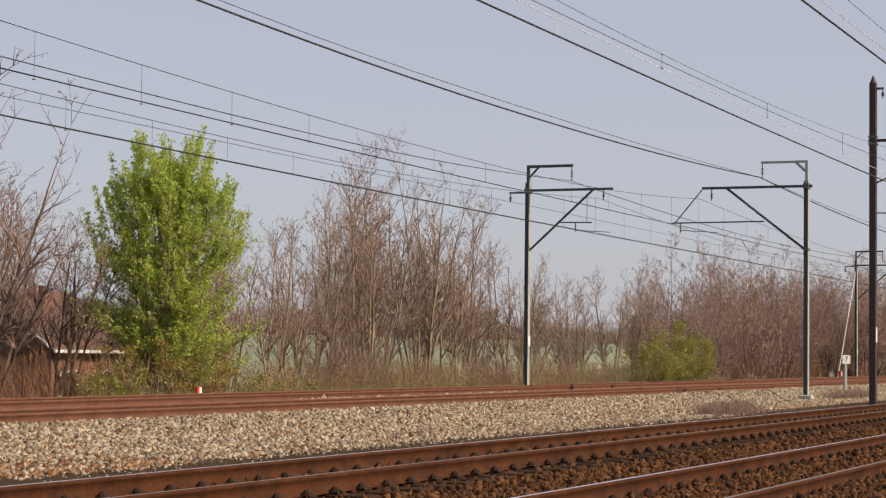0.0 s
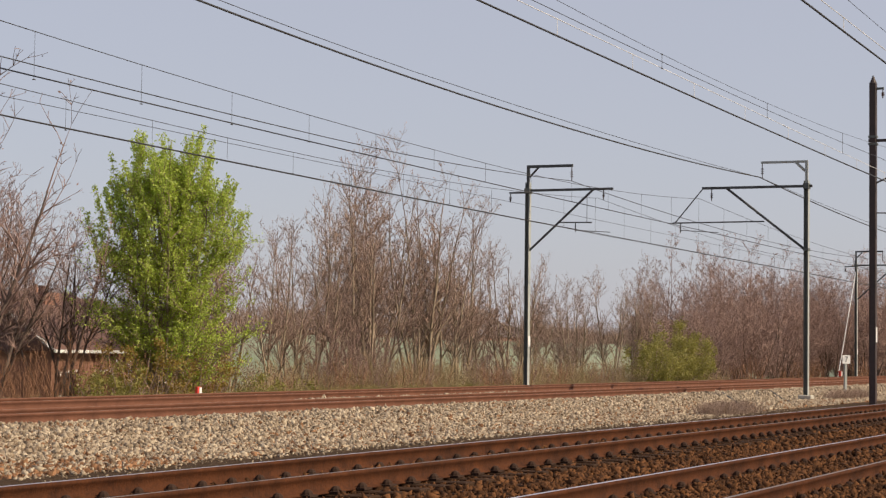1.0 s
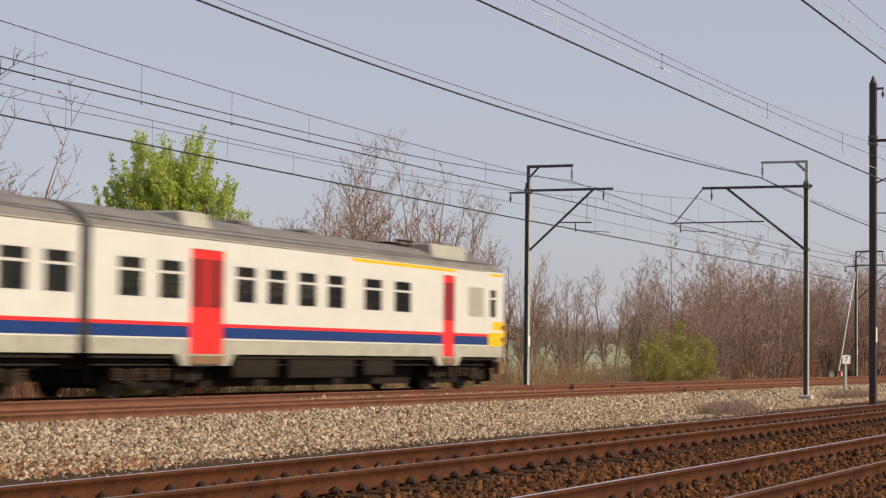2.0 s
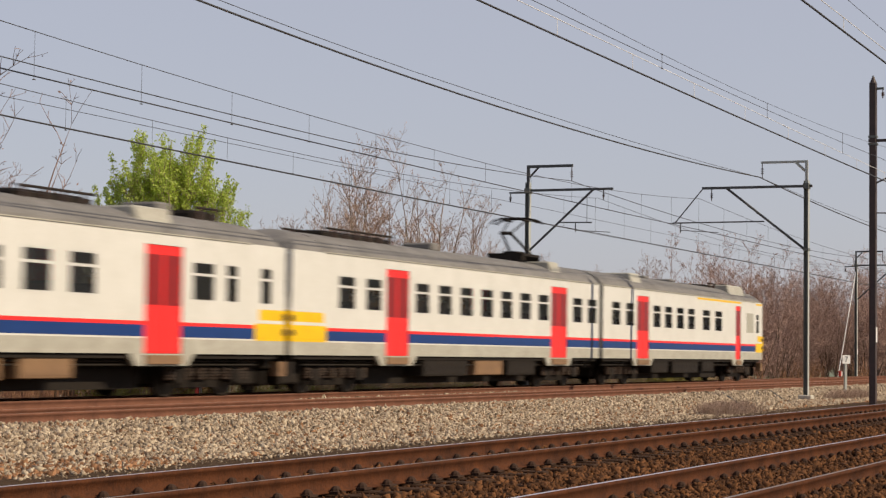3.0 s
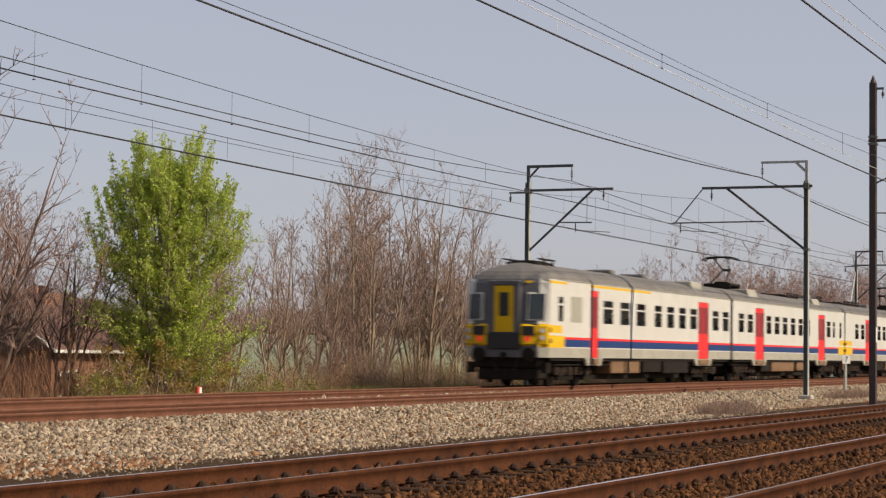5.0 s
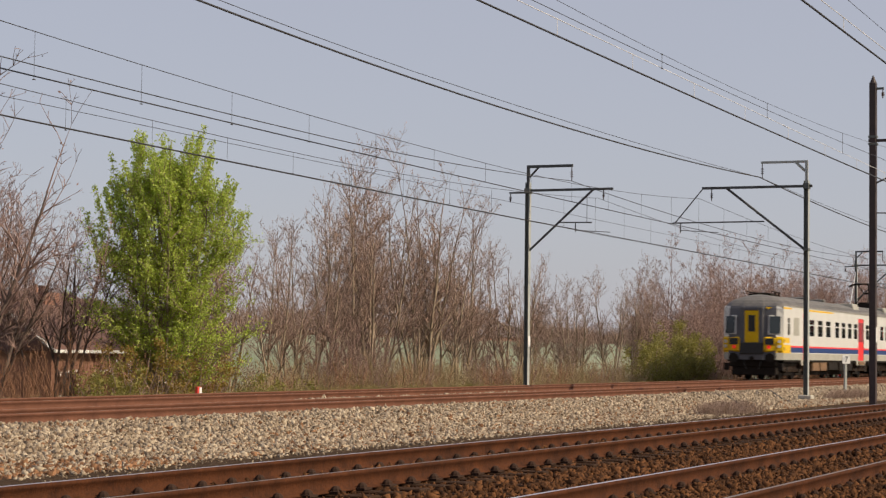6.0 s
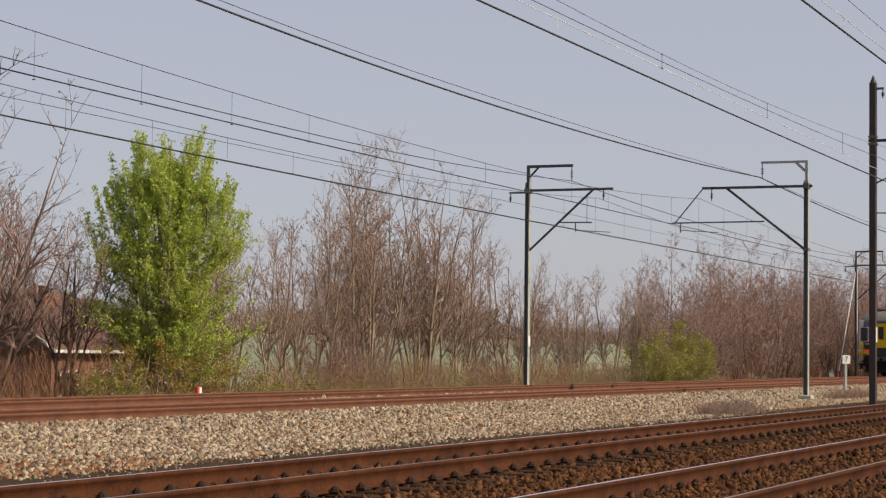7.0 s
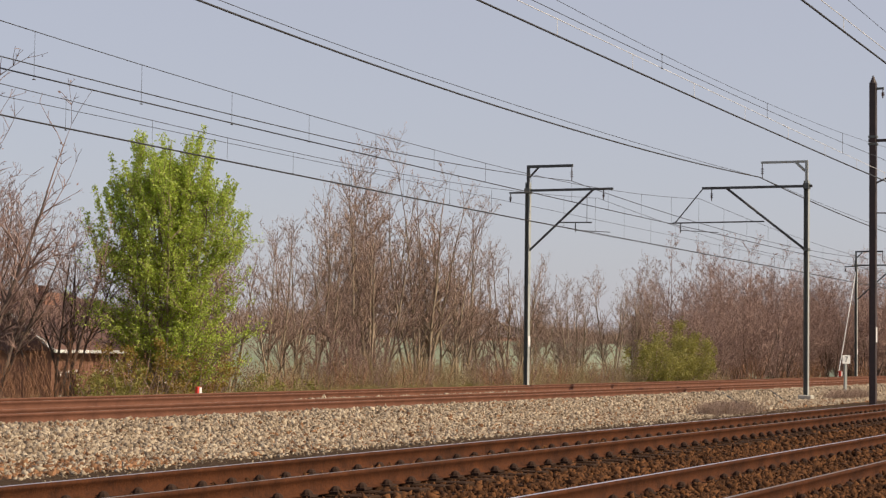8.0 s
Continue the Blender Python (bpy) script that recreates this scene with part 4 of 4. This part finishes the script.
def leaf_cards(rng, centres, size, spread, per):
    """Small folded leaves scattered about points."""
    c = np.repeat(centres, per, axis=0) + rng.normal(0, spread, (len(centres) * per, 3))
    n = len(c)
    a = rng.normal(size=(n, 3))
    a /= np.linalg.norm(a, axis=1, keepdims=True)
    b = np.cross(a, rng.normal(size=(n, 3)))
    b /= np.linalg.norm(b, axis=1, keepdims=True)
    s = size * rng.uniform(0.6, 1.3, (n, 1))
    v = np.stack([c - a * s, c - b * s * 0.45, c + a * s, c + b * s * 0.45], 1).reshape(-1, 3)
    return v, np.arange(n * 4).reshape(-1, 4)


def bare_tree(name, label, category, rng, mats, bud=0.0, **kw):
    t = thing(name, label, category, "bare trackside trees")
    seg, tips = grow(rng, (0, 0, -0.15), **kw)
    thick = seg[:, 6] > 0.02
    v, q = tubes(seg[thick], 5)
    hang("trunk", fast_mesh("trunk", v, q, [mats[0]], smooth=True), t)
    v, q = tubes(seg[~thick], 3)
    crown = hang("crown", fast_mesh("crown", v, q, [mats[1]]), t)
    if bud and len(tips):
        v, q = leaf_cards(rng, tips[rng.random(len(tips)) < bud], 0.035, 0.05, 1)
        tagged(hang("bud", fast_mesh("bud", v, q, [BUD]), crown), kind="stuff")
    return t


def plant(variants, places):
    """Copies of built trees at (x, y, z, turn, scale); the first place of each variant takes the tree itself."""
    used = set()
    for i, (x, y, z, turn, scale, k) in enumerate(places):
        src = variants[k]
        m = pose(x, y, z, 0, 0, turn)
        if k not in used:
            used.add(k)
            src.matrix_basis = m
            src.scale = (scale,) * 3
        else:
            c = copy_thing(src, m)
            c.scale = (scale,) * 3


rng = np.random.default_rng(21)
tall = [bare_tree("bare_tree", "leafless multi-stemmed tree with spreading tan twigs", "tree", np.random.default_rng(30 + i), (BARK, TWIG), 0.34, height=8.6, stems=3 + i % 3, lean=0.22 + 0.06 * (i % 3), thick=0.065, side=0.36, dome=0.14, low=0.20, up=0.34, wander=0.06, twig=0.0038, density=(1.3, 1.22, 0.92), cap=14500) for i in range(6)]
broad = [bare_tree("bare_tree", "leafless spreading tree with dark rising limbs", "tree", np.random.default_rng(97 + i), (DARKBARK, MAUVE), 0.06, height=8.0, stems=5, lean=0.75, thick=0.075, side=0.44, low=0.34, up=0.14, wander=0.09, dome=0.15, twig=0.0038, density=(1.6, 1.4, 1.0), cap=21000) for i in range(2)]
thicket = [bare_tree("bare_shrub", "dense leafless mauve-brown shrub with fine twigs", "shrub", np.random.default_rng(50 + i), (DARKBARK, MAUVE), 0.22, height=6.0, stems=8, lean=0.55, thick=0.035, side=0.44, low=0.08, up=0.25, wander=0.08, density=(1.6, 1.5, 1.2), cap=22000) for i in range(4)]
scrub = [bare_tree("brushwood", "low russet leafless brushwood", "shrub", np.random.default_rng(70 + i), (TWIG, RUSSET), 0.0, height=3.2, stems=26, lean=0.6, thick=0.012, side=0.30, density=(1.0, 0.7, 0.5), low=0.06, cap=9000) for i in range(3)]
brush = [bare_tree("brushwood", "low tan leafless brushwood with dry stalks", "shrub", np.random.default_rng(80 + i), (TWIG, DRYGRASS), 0.0, height=2.6, stems=34, lean=0.75, thick=0.012, side=0.36, density=(0.9, 0.8, 0.6), low=0.06, wander=0.1, twig=0.004, cap=12000) for i in range(3)]


def turn():
    return rng.uniform(0, 360)


# tall bare trees (x, y, height)
rows = ((60.4, 32.0, 7.0), (64.2, 33, 7.9), (68.0, 32.4, 9.6), (71.4, 32.0, 10.2), (74.6, 33.5, 10.0), (70.6, 35.0, 9.6), (78.9, 33.4, 9.5), (83.8, 33.0, 7.8), (87.6, 33.6, 7.0), (57.2, 33.6, 6.0), (62.4, 35.6, 7.6),
        (92.0, 35.0, 6.0), (97.4, 34.6, 6.6), (101.6, 34.0, 7.2), (107.0, 34.2, 7.4), (112.0, 36.0, 7.6), (76.4, 37.0, 8.6), (90.0, 38.0, 5.6), (66.2, 31.8, 8.8), (72.9, 34.6, 10.2), (80.4, 36.0, 8.2), (81.4, 34.2, 8.6), (85.6, 35.4, 7.4), (59.0, 34.6, 6.6), (62.2, 32.8, 7.4), (94.8, 33.6, 6.2), (99.4, 36.0, 6.4), (104.4, 33.0, 6.8), (54.9, 33.0, 5.8), (56.3, 32.2, 6.4), (58.5, 31.6, 6.8), (57.8, 36.0, 6.0), (75.6, 33.0, 9.8), (68.9, 34.2, 9.6))
plant(tall, [(x, y, -0.85, turn(), h / 8.4, i % 6) for i, (x, y, h) in enumerate(rows)])
plant(broad, [(39.8, 31.4, -0.85, 285, 1.5, 0), (48.1, 33.2, -0.85, 200, 0.92, 1), (45.4, 33.6, -0.85, 75, 0.98, 0), (50.8, 34.2, -0.85, 30, 0.82, 1), (43.2, 33.4, -0.85, 160, 0.98, 1), (46.6, 34.8, -0.85, 310, 0.95, 0), (40.9, 33.8, -0.85, 20, 1.35, 1)])
# dense thicket along the far end
places = []
for i in range(74):
    x = 106 + i * 1.75 + rng.uniform(-1, 1)
    h = np.interp(x, [104, 112, 122, 143, 185, 230], [6.0, 8.6, 9.8, 10.6, 11.8, 13.2]) * rng.uniform(0.8, 1.06)
    places.append((x, rng.uniform(30.5, 35.5), -0.85, turn(), h / 6.2, i % 4))
for i in range(7):
    places.append((57 + i * 5.5, rng.uniform(31.5, 35), -0.85, turn(), rng.uniform(0.4, 0.62), i % 4))
places += [(56 + i * 1.25 + rng.uniform(-0.5, 0.5), rng.uniform(29.8, 33.0), -0.85, turn(), rng.uniform(0.24, 0.40), i % 4) for i in range(34)]
places += [(62.6, 31.4, -0.85, 40, 0.62, 1), (64.4, 31.0, -0.85, 140, 0.6, 2), (66.2, 31.6, -0.85, 240, 0.5, 3)]
plant(thicket, places)
plant(scrub, [(36 + i * 0.62 + rng.uniform(-0.4, 0.4), rng.uniform(29.7, 33.5), -0.75, turn(), rng.uniform(0.55, 0.85), i % 3) for i in range(30)]
      + [(56 + i * 2.2 + rng.uniform(-0.5, 0.5), rng.uniform(29.2, 31.5), -0.75, turn(), rng.uniform(0.4, 0.65), i % 3) for i in range(24) if not 15 <= i <= 24]
      + [(104 + i * 3.2, rng.uniform(29.5, 33), -0.75, turn(), rng.uniform(0.5, 0.9), i % 3) for i in range(24)])
plant(brush, [(53 + i * 1.05 + rng.uniform(-0.5, 0.5), rng.uniform(30.0, 34.5), -0.8, turn(), rng.uniform(0.5, 0.85), i % 3) for i in range(44)]
      + [(52 + i * 1.5 + rng.uniform(-0.8, 0.8), rng.uniform(28.9, 33.5), -0.75, turn(), rng.uniform(0.5, 0.95), i % 3) for i in range(36)]
      + [(55 + i * 1.7 + rng.uniform(-0.5, 0.5), rng.uniform(28.6, 30.2), -0.72, turn(), rng.uniform(0.35, 0.6), i % 3) for i in range(30) if not 20 <= i <= 27])


def leafy(name, label, category, x, y, seed, leaf, size, spread, per, keep=1.0, **kw):
    t = thing(name, label, category, at=pose(x, y, -0.75))
    r = np.random.default_rng(seed)
    seg, tips = grow(r, (0, 0, -0.15), **kw)
    thick = seg[:, 6] > 0.018
    v, q = tubes(seg[thick], 5)
    hang("trunk", fast_mesh("trunk", v, q, [BARK], smooth=True), t)
    v, q = tubes(seg[~thick], 3)
    crown = hang("crown", fast_mesh("crown", v, q, [TWIG]), t)
    v, q = leaf_cards(r, tips[r.random(len(tips)) < keep], size, spread, per)
    tagged(hang("foliage", fast_mesh("foliage", v, q, [leaf]), crown), kind="stuff")
    return t


def crown_tree(name, label, x, y, seed, shape, lead, boughs, leaf, size):
    """A tree of rising boughs round a few leaders: shape gives the crown's half width at each height."""
    t = thing(name, label, "tree", at=pose(x, y, -0.75))
    r = np.random.default_rng(seed)
    zs, ws = [p[0] for p in shape], [p[1] for p in shape]
    top = zs[-1]
    wood, fine, pts = [], [], []

    def shoot(p, q, r0, r1, bend, n, store):
        """A bough from p to q that bows upwards; returns its points."""
        line = [p + (q - p) * (i / n) + np.array([0, 0, bend * (i / n) * (i / n - 1.0)]) + (r.normal(0, 0.025, 3) if 0 < i < n else 0) for i in range(n + 1)]
        for i in range(n):
            store.append((*line[i], *line[i + 1], r0 + (r1 - r0) * i / n, r0 + (r1 - r0) * (i + 1) / n))
        return line
    stems = []
    for i in range(lead):
        a = 2.4 * i + r.uniform(-0.3, 0.3)
        h = top * (1.0 if i == 0 else r.uniform(0.74, 1.0))
        w = np.interp(h, zs, ws) * (0.2 if i == 0 else r.uniform(0.6, 1.15))
        stems.append(shoot(np.array([0.2 * math.cos(a), 0.2 * math.sin(a), -0.1]), np.array([math.cos(a) * w, math.sin(a) * w, h]), 0.06, 0.012, 0.4, 14, wood))
    for i in range(boughs):
        st = stems[r.integers(lead)]
        f = 0.05 + 0.9 * ((i + r.random()) / boughs) ** 0.92
        k = f * 14
        p = st[int(k)] + (st[min(int(k) + 1, 14)] - st[int(k)]) * (k % 1)
        a = r.uniform(0, 2 * math.pi)
        ze = min(p[2] + r.uniform(0.5, 2.0) * (1.15 - 0.35 * f), top * r.uniform(0.78, 0.98))
        w = np.interp(ze, zs, ws) * (r.uniform(0.45, 1.0) if r.random() < 0.85 else r.uniform(1.0, 1.18))
        q = np.array([math.cos(a) * w, math.sin(a) * w, ze])
        if f > 0.8:
            q[:2] = q[:2] * 0.5 + p[:2] * 0.6
        line = shoot(p, q, 0.020, 0.006, 0.30, 8, wood)
        axis = (q - p) / (np.linalg.norm(q - p) + 1e-6)
        for j in range(2, 9):
            for _ in range(3 if j < 8 else 2):
                d = axis * r.uniform(0.5, 1.0) + r.normal(0, 0.42, 3) + np.array([0, 0, 0.55])
                d /= np.linalg.norm(d)
                tw = shoot(line[j], line[j] + d * r.uniform(0.22, 0.60), 0.005, 0.003, 0.0, 4, fine)
                pts.extend(tw[1:])
    # upright shoots that feather the outline
    for i in range(120):
        a, z = r.uniform(0, 2 * math.pi), top * r.uniform(0.45, 0.93)
        w = np.interp(z, zs, ws) * r.uniform(0.55, 0.98)
        p = np.array([math.cos(a) * w, math.sin(a) * w, z])
        line = shoot(p, p + np.array([math.cos(a) * 0.25, math.sin(a) * 0.25, 1.0]) * r.uniform(0.55, 1.25), 0.010, 0.004, 0.05, 7, wood)
        for j in range(8):
            for _ in range(3):
                d = r.normal(0, 0.5, 3) + np.array([0, 0, 0.8])
                pts.extend(shoot(line[j], line[j] + d / np.linalg.norm(d) * r.uniform(0.06, 0.2) * (1.2 - j / 9), 0.004, 0.003, 0.0, 2, fine)[1:])
    v, q = tubes(wood, 5)
    hang("trunk", fast_mesh("trunk", v, q, [BARK], smooth=True), t)
    v, q = tubes(fine, 3)
    crown = hang("crown", fast_mesh("crown", v, q, [TWIG]), t)
    v, q = leaf_cards(r, np.array(pts), size, 0.045, 4)
    tagged(hang("foliage", fast_mesh("foliage", v, q, [leaf]), crown), kind="stuff")
    return t


crown_tree("willow_tree", "tall bushy tree in fresh yellow-green spring leaf", 49.75, 30.4, 31,
           [(0.0, 1.8), (1.2, 2.1), (2.6, 2.3), (4.2, 2.4), (5.2, 2.3), (5.9, 1.95), (6.6, 1.4), (7.3, 0.9), (8.0, 0.4)], 15, 225, LEAF, 0.045)
leafy("evergreen_shrub", "dull olive-green bushy shrub", "shrub", 94.6, 29.2, 6, LEAF_DARK, 0.055, 0.13, 5, height=2.7, stems=26, lean=1.0, thick=0.03, side=0.38, low=0.05, up=0.3, dome=0.45, cap=12000)
leafy("evergreen_shrub", "dull olive-green bushy shrub", "shrub", 98.6, 29.6, 7, LEAF_DARK, 0.055, 0.13, 5, height=3.6, stems=24, lean=1.0, thick=0.03, side=0.38, low=0.05, up=0.3, dome=0.45, cap=12000)
leafy("evergreen_shrub", "dull olive-green bushy shrub", "shrub", 102.0, 29.8, 16, LEAF_DARK, 0.055, 0.13, 5, height=3.2, stems=24, lean=0.9, thick=0.03, side=0.38, low=0.05, up=0.3, dome=0.45, cap=12000)
leafy("evergreen_shrub", "low amber-tinted shrub under the tree", "shrub", 47.0, 29.2, 8, LEAF_AMBER, 0.045, 0.09, 2, height=2.3, stems=14, lean=0.8, thick=0.02, side=0.34, low=0.05, up=0.3, cap=6000)
leafy("evergreen_shrub", "low green shrub under the tree", "shrub", 45.0, 29.3, 9, LEAF_DARK, 0.05, 0.09, 3, height=1.5, stems=14, lean=0.9, thick=0.02, side=0.34, low=0.05, up=0.3, cap=7000)
leafy("evergreen_shrub", "low amber-tinted shrub under the tree", "shrub", 49.2, 29.0, 14, LEAF_AMBER, 0.045, 0.09, 2, height=2.0, stems=14, lean=0.9, thick=0.02, side=0.34, low=0.05, up=0.3, cap=6000)
leafy("evergreen_shrub", "low green shrub beside the track", "shrub", 52.6, 28.9, 10, LEAF_DARK, 0.045, 0.09, 2, height=1.1, stems=14, lean=0.9, thick=0.02, side=0.34, low=0.05, up=0.3, cap=5000)
leafy("evergreen_shrub", "low green shrub beside the track", "shrub", 54.6, 28.9, 11, LEAF_DARK, 0.045, 0.09, 2, height=1.0, stems=12, lean=0.9, thick=0.02, side=0.34, low=0.05, up=0.3, cap=4000)
leafy("blossom_shrub", "small shrub with white spring blossom", "shrub", 45.3, 28.7, 12, PETAL, 0.04, 0.05, 1, keep=0.05, height=2.5, stems=5, lean=0.4, thick=0.02, side=0.34, low=0.3, cap=3000)


# ---- houses and walls beyond the trees ----
def house(label, x0, x1, y0, y1, base, eaves, ridge, hip, roof, chimney=None, rise=0.35):
    h = thing("house", label, "house", at=pose((x0 + x1) / 2, (y0 + y1) / 2, base))
    a, b, e, r = (x1 - x0) / 2, (y1 - y0) / 2, eaves - base, ridge - base
    part("wall", boxes((-a, a, -b, b, 0, e)), BRICK, h)
    bm = bmesh.new()
    o = 0.35
    low = [bm.verts.new(p) for p in ((-a - o, -b - o, e), (a + o, -b - o, e), (a + o, b + o, e), (-a - o, b + o, e))]
    k = a - hip if hip else a + o
    top = [bm.verts.new((-k, 0, r)), bm.verts.new((k, 0, r))]
    for f in ((low[0], low[1], top[1], top[0]), (low[2], low[3], top[0], top[1]), (low[1], low[2], top[1]), (low[3], low[0], top[0]), (low[3], low[2], low[1], low[0])):
        bm.faces.new(f)
    rf = part("roof", bm, roof, h)
    if chimney is not None:
        c = part("chimney", boxes((chimney - 0.4, chimney + 0.4, -0.4, 0.4, r - 1.2, r + rise)), BRICK, rf)
        part("pot", rods(((chimney, 0, r + rise), (chimney, 0, r + rise + 0.25), 0.14)), TILE, c)
    for i in range(3):
        x = -a + (i + 0.5) * 2 * a / 3
        w = part("window", boxes((x - 0.55, x + 0.55, -b - 0.03, -b + 0.04, e - 1.9, e - 0.6)), WHITE, h)
        part("pane", boxes((x - 0.47, x + 0.47, -b - 0.04, -b - 0.031, e - 1.82, e - 0.68)), RUBBER, w)
    return h


house("house with a dark hipped tile roof and brick chimney", 176, 195, 74, 84, 2.0, 2.9, 5.75, 6.0, SLATE, 4.5)
house("house with a dark tile roof behind the field", 146, 154, 74, 82, 2.0, 2.9, 4.4, 2.5, SLATE)
house("brick house with a brown tile roof and chimney", 127, 139.5, 91, 99, 2.2, 3.9, 5.8, 0, TILE, 1.5)
house("small white gabled house behind the field", 172.2, 174.6, 76, 80, 2.0, 3.2, 4.2, 0, TILE)
tower = thing("tower", "square dark brick tower behind the field", "tower", at=pose(249, 80, 2.0))
part("wall", boxes((-0.5, 0.5, -0.5, 0.5, 0, 4.2)), SLATE, tower)
part("cornice", boxes((-0.6, 0.6, -0.6, 0.6, 4.2, 4.4)), BRICK, tower)
cottage = house("low brick outbuilding with a brown tile roof, white verge and chimney", 52.6, 58.6, 36.4, 41.0, -0.85, 0.97, 2.8, 0, TILE, -0.3, 0.12)
part("fascia", boxes((-3.36, 3.36, -2.70, -2.66, 1.77, 1.87)), WHITE, cottage, "white eaves board")
for side in (-1, 1):
    part("verge", rods(((-3.37, side * 2.66, 1.82), (-3.37, 0, 3.69), 0.06), n=4), WHITE, cottage, "white verge board")

# distant woods along the skyline
r = np.random.default_rng(77)
seg = []
for i in range(520):
    x, y = r.uniform(90, 520), r.uniform(95, 130)
    h = r.uniform(2.2, 4.6)
    for j in range(26):
        a = r.uniform(0, 6.28)
        p = np.array([x + r.normal(0, 0.9), y + r.normal(0, 0.9), 2.5])
        q = p + np.array([math.cos(a) * 0.8, math.sin(a) * 0.8, h * r.uniform(0.55, 1.0)])
        seg.append((*p, *q, 0.07, 0.02))
v, q = tubes(seg, 3)
tagged(hang("far_woods", fast_mesh("far_woods", v, q, [TWIG])), "distant leafless hedge and woodland", "woods", kind="stuff")

# ---- trackside bits ----
sp = thing("marker_post", "grey trackside post with a small white number plate", "sign post", at=pose(76.3, 16.0, -0.47, 0, 0, 42))
part("post", boxes((-0.05, 0.05, -0.05, 0.05, 0, 1.35)), PALE, sp, soft=0.01)
plate = part("plate", boxes((-0.075, -0.055, -0.17, 0.17, 1.33, 1.66)), WHITE, sp, "white plate with a black numeral")
txt = bpy.data.curves.new("numeral", "FONT")
txt.body, txt.size, txt.align_x, txt.align_y, txt.extrude = "7", 0.30, "CENTER", "CENTER", 0.002
num = new("numeral", txt)
num.data.materials.append(BLACK)
num.parent = plate
num.matrix_basis = Matrix.Translation((-0.079, 0, 1.49)) @ Euler((radians(90), 0, radians(-90))).to_matrix().to_4x4()


def marker(x, y, z, s):
    m = thing("track_marker", "small red and white trackside marker block", "marker", "track markers", at=pose(x, y, z))
    part("block", boxes((-0.10 * s, 0.10 * s, -0.08 * s, 0.02 * s, 0, 0.22 * s)), SIGNRED, m, soft=0.01)
    part("stripe", boxes((-0.04 * s, 0.10 * s, -0.105 * s, -0.083 * s, 0, 0.20 * s)), WHITE, m)
    part("peg", rods(((0, 0, -0.5), (0, 0, 0.02), 0.02)), STEEL, m)


marker(44.6, 26.3, -0.09, 0.85)
marker(125.5, 26.7, -0.05, 1.5)
guy = thing("guy_wire", "pale taut guy cable anchoring a mast", "guy wire", at=pose(125.6, 26.9, -0.6))
part("cable", rods(((0, 0, 0), (4.0, -0.4, 7.4), 0.03)), WHITE, guy)
part("anchor", boxes((-0.25, 0.25, -0.25, 0.25, -0.1, 0.25)), CONCRETE, guy)


def tuft(name, label, rg, places, material, length, per, spread):
    seg = []
    for x, y, z in places:
        for i in range(per):
            a, t = rg.uniform(0, 6.28), rg.uniform(0.1, 1.0)
            p = np.array([x + rg.normal(0, spread), y + rg.normal(0, spread * 0.6), z])
            q = p + np.array([math.cos(a) * t, math.sin(a) * t, 1.0]) * length * rg.uniform(0.4, 1.0)
            m = (p + q) / 2 + np.array([0, 0, 0.1 * length])
            seg += [(*p, *m, 0.006, 0.005), (*m, *q, 0.005, 0.002)]
    v, q = tubes(seg, 3)
    return tagged(hang(name, fast_mesh(name, v, q, [material])), label, "grass", kind="stuff")


rg = np.random.default_rng(8)
tuft("dry_grass", "dry brown grass tuft at the foot of the bank", rg, [(50.2 + 0.6 * i, 14.0 + rg.uniform(-0.2, 0.2), -0.50) for i in range(6)] + [(72.5 + i * 0.8, 15.6 + rg.uniform(-0.3, 0.3), -0.47) for i in range(6)], TWIG, 0.40, 220, 0.42)
tuft("verge_grass", "rough dry and green grass along the far verge", rg, [(28 + 1.6 * i, rg.uniform(27.2, 28.6), -0.66) for i in range(70)], DRYGRASS, 0.6, 110, 0.7)
tuft("verge_greens", "fresh green weeds along the far verge", rg, [(44 + 1.2 * i + rg.uniform(-1, 1), rg.uniform(27.3, 28.4), -0.66) for i in range(22)], LEAF_DARK, 0.7, 110, 0.5)
for x, y, z, dx, dy in ((74.0, 18.5, -0.2, -9.5, -3.3), (67.0, 18.4, -0.2, -8.0, -3.0)):
    c = thing("ground_cable", "dark cable lying down the ballast bank", "cable", "cables on the bank", at=pose(x, y, z))
    zf = height(far_profile)
    bm = bmesh.new()
    for i in range(8):
        p = [(dx * k / 8, dy * k / 8, float(zf(y + dy * k / 8)) - z + 0.045) for k in (i, i + 1)]
        rod(bm, p[0], p[1], 0.02, n=6)
    part("sheath", bm, BLACK, c)


# ---- movement ----
def motions():
    """The train runs along the far track at a steady 32 m/s."""
    for car in (leading, second, third, rear):
        walk(car, [(0.25 * i, pose(57.95 + 32.0 * (0.25 * i - 3.5) + car["offset"], 23.7, 0.0)) for i in range(33)])


motions()
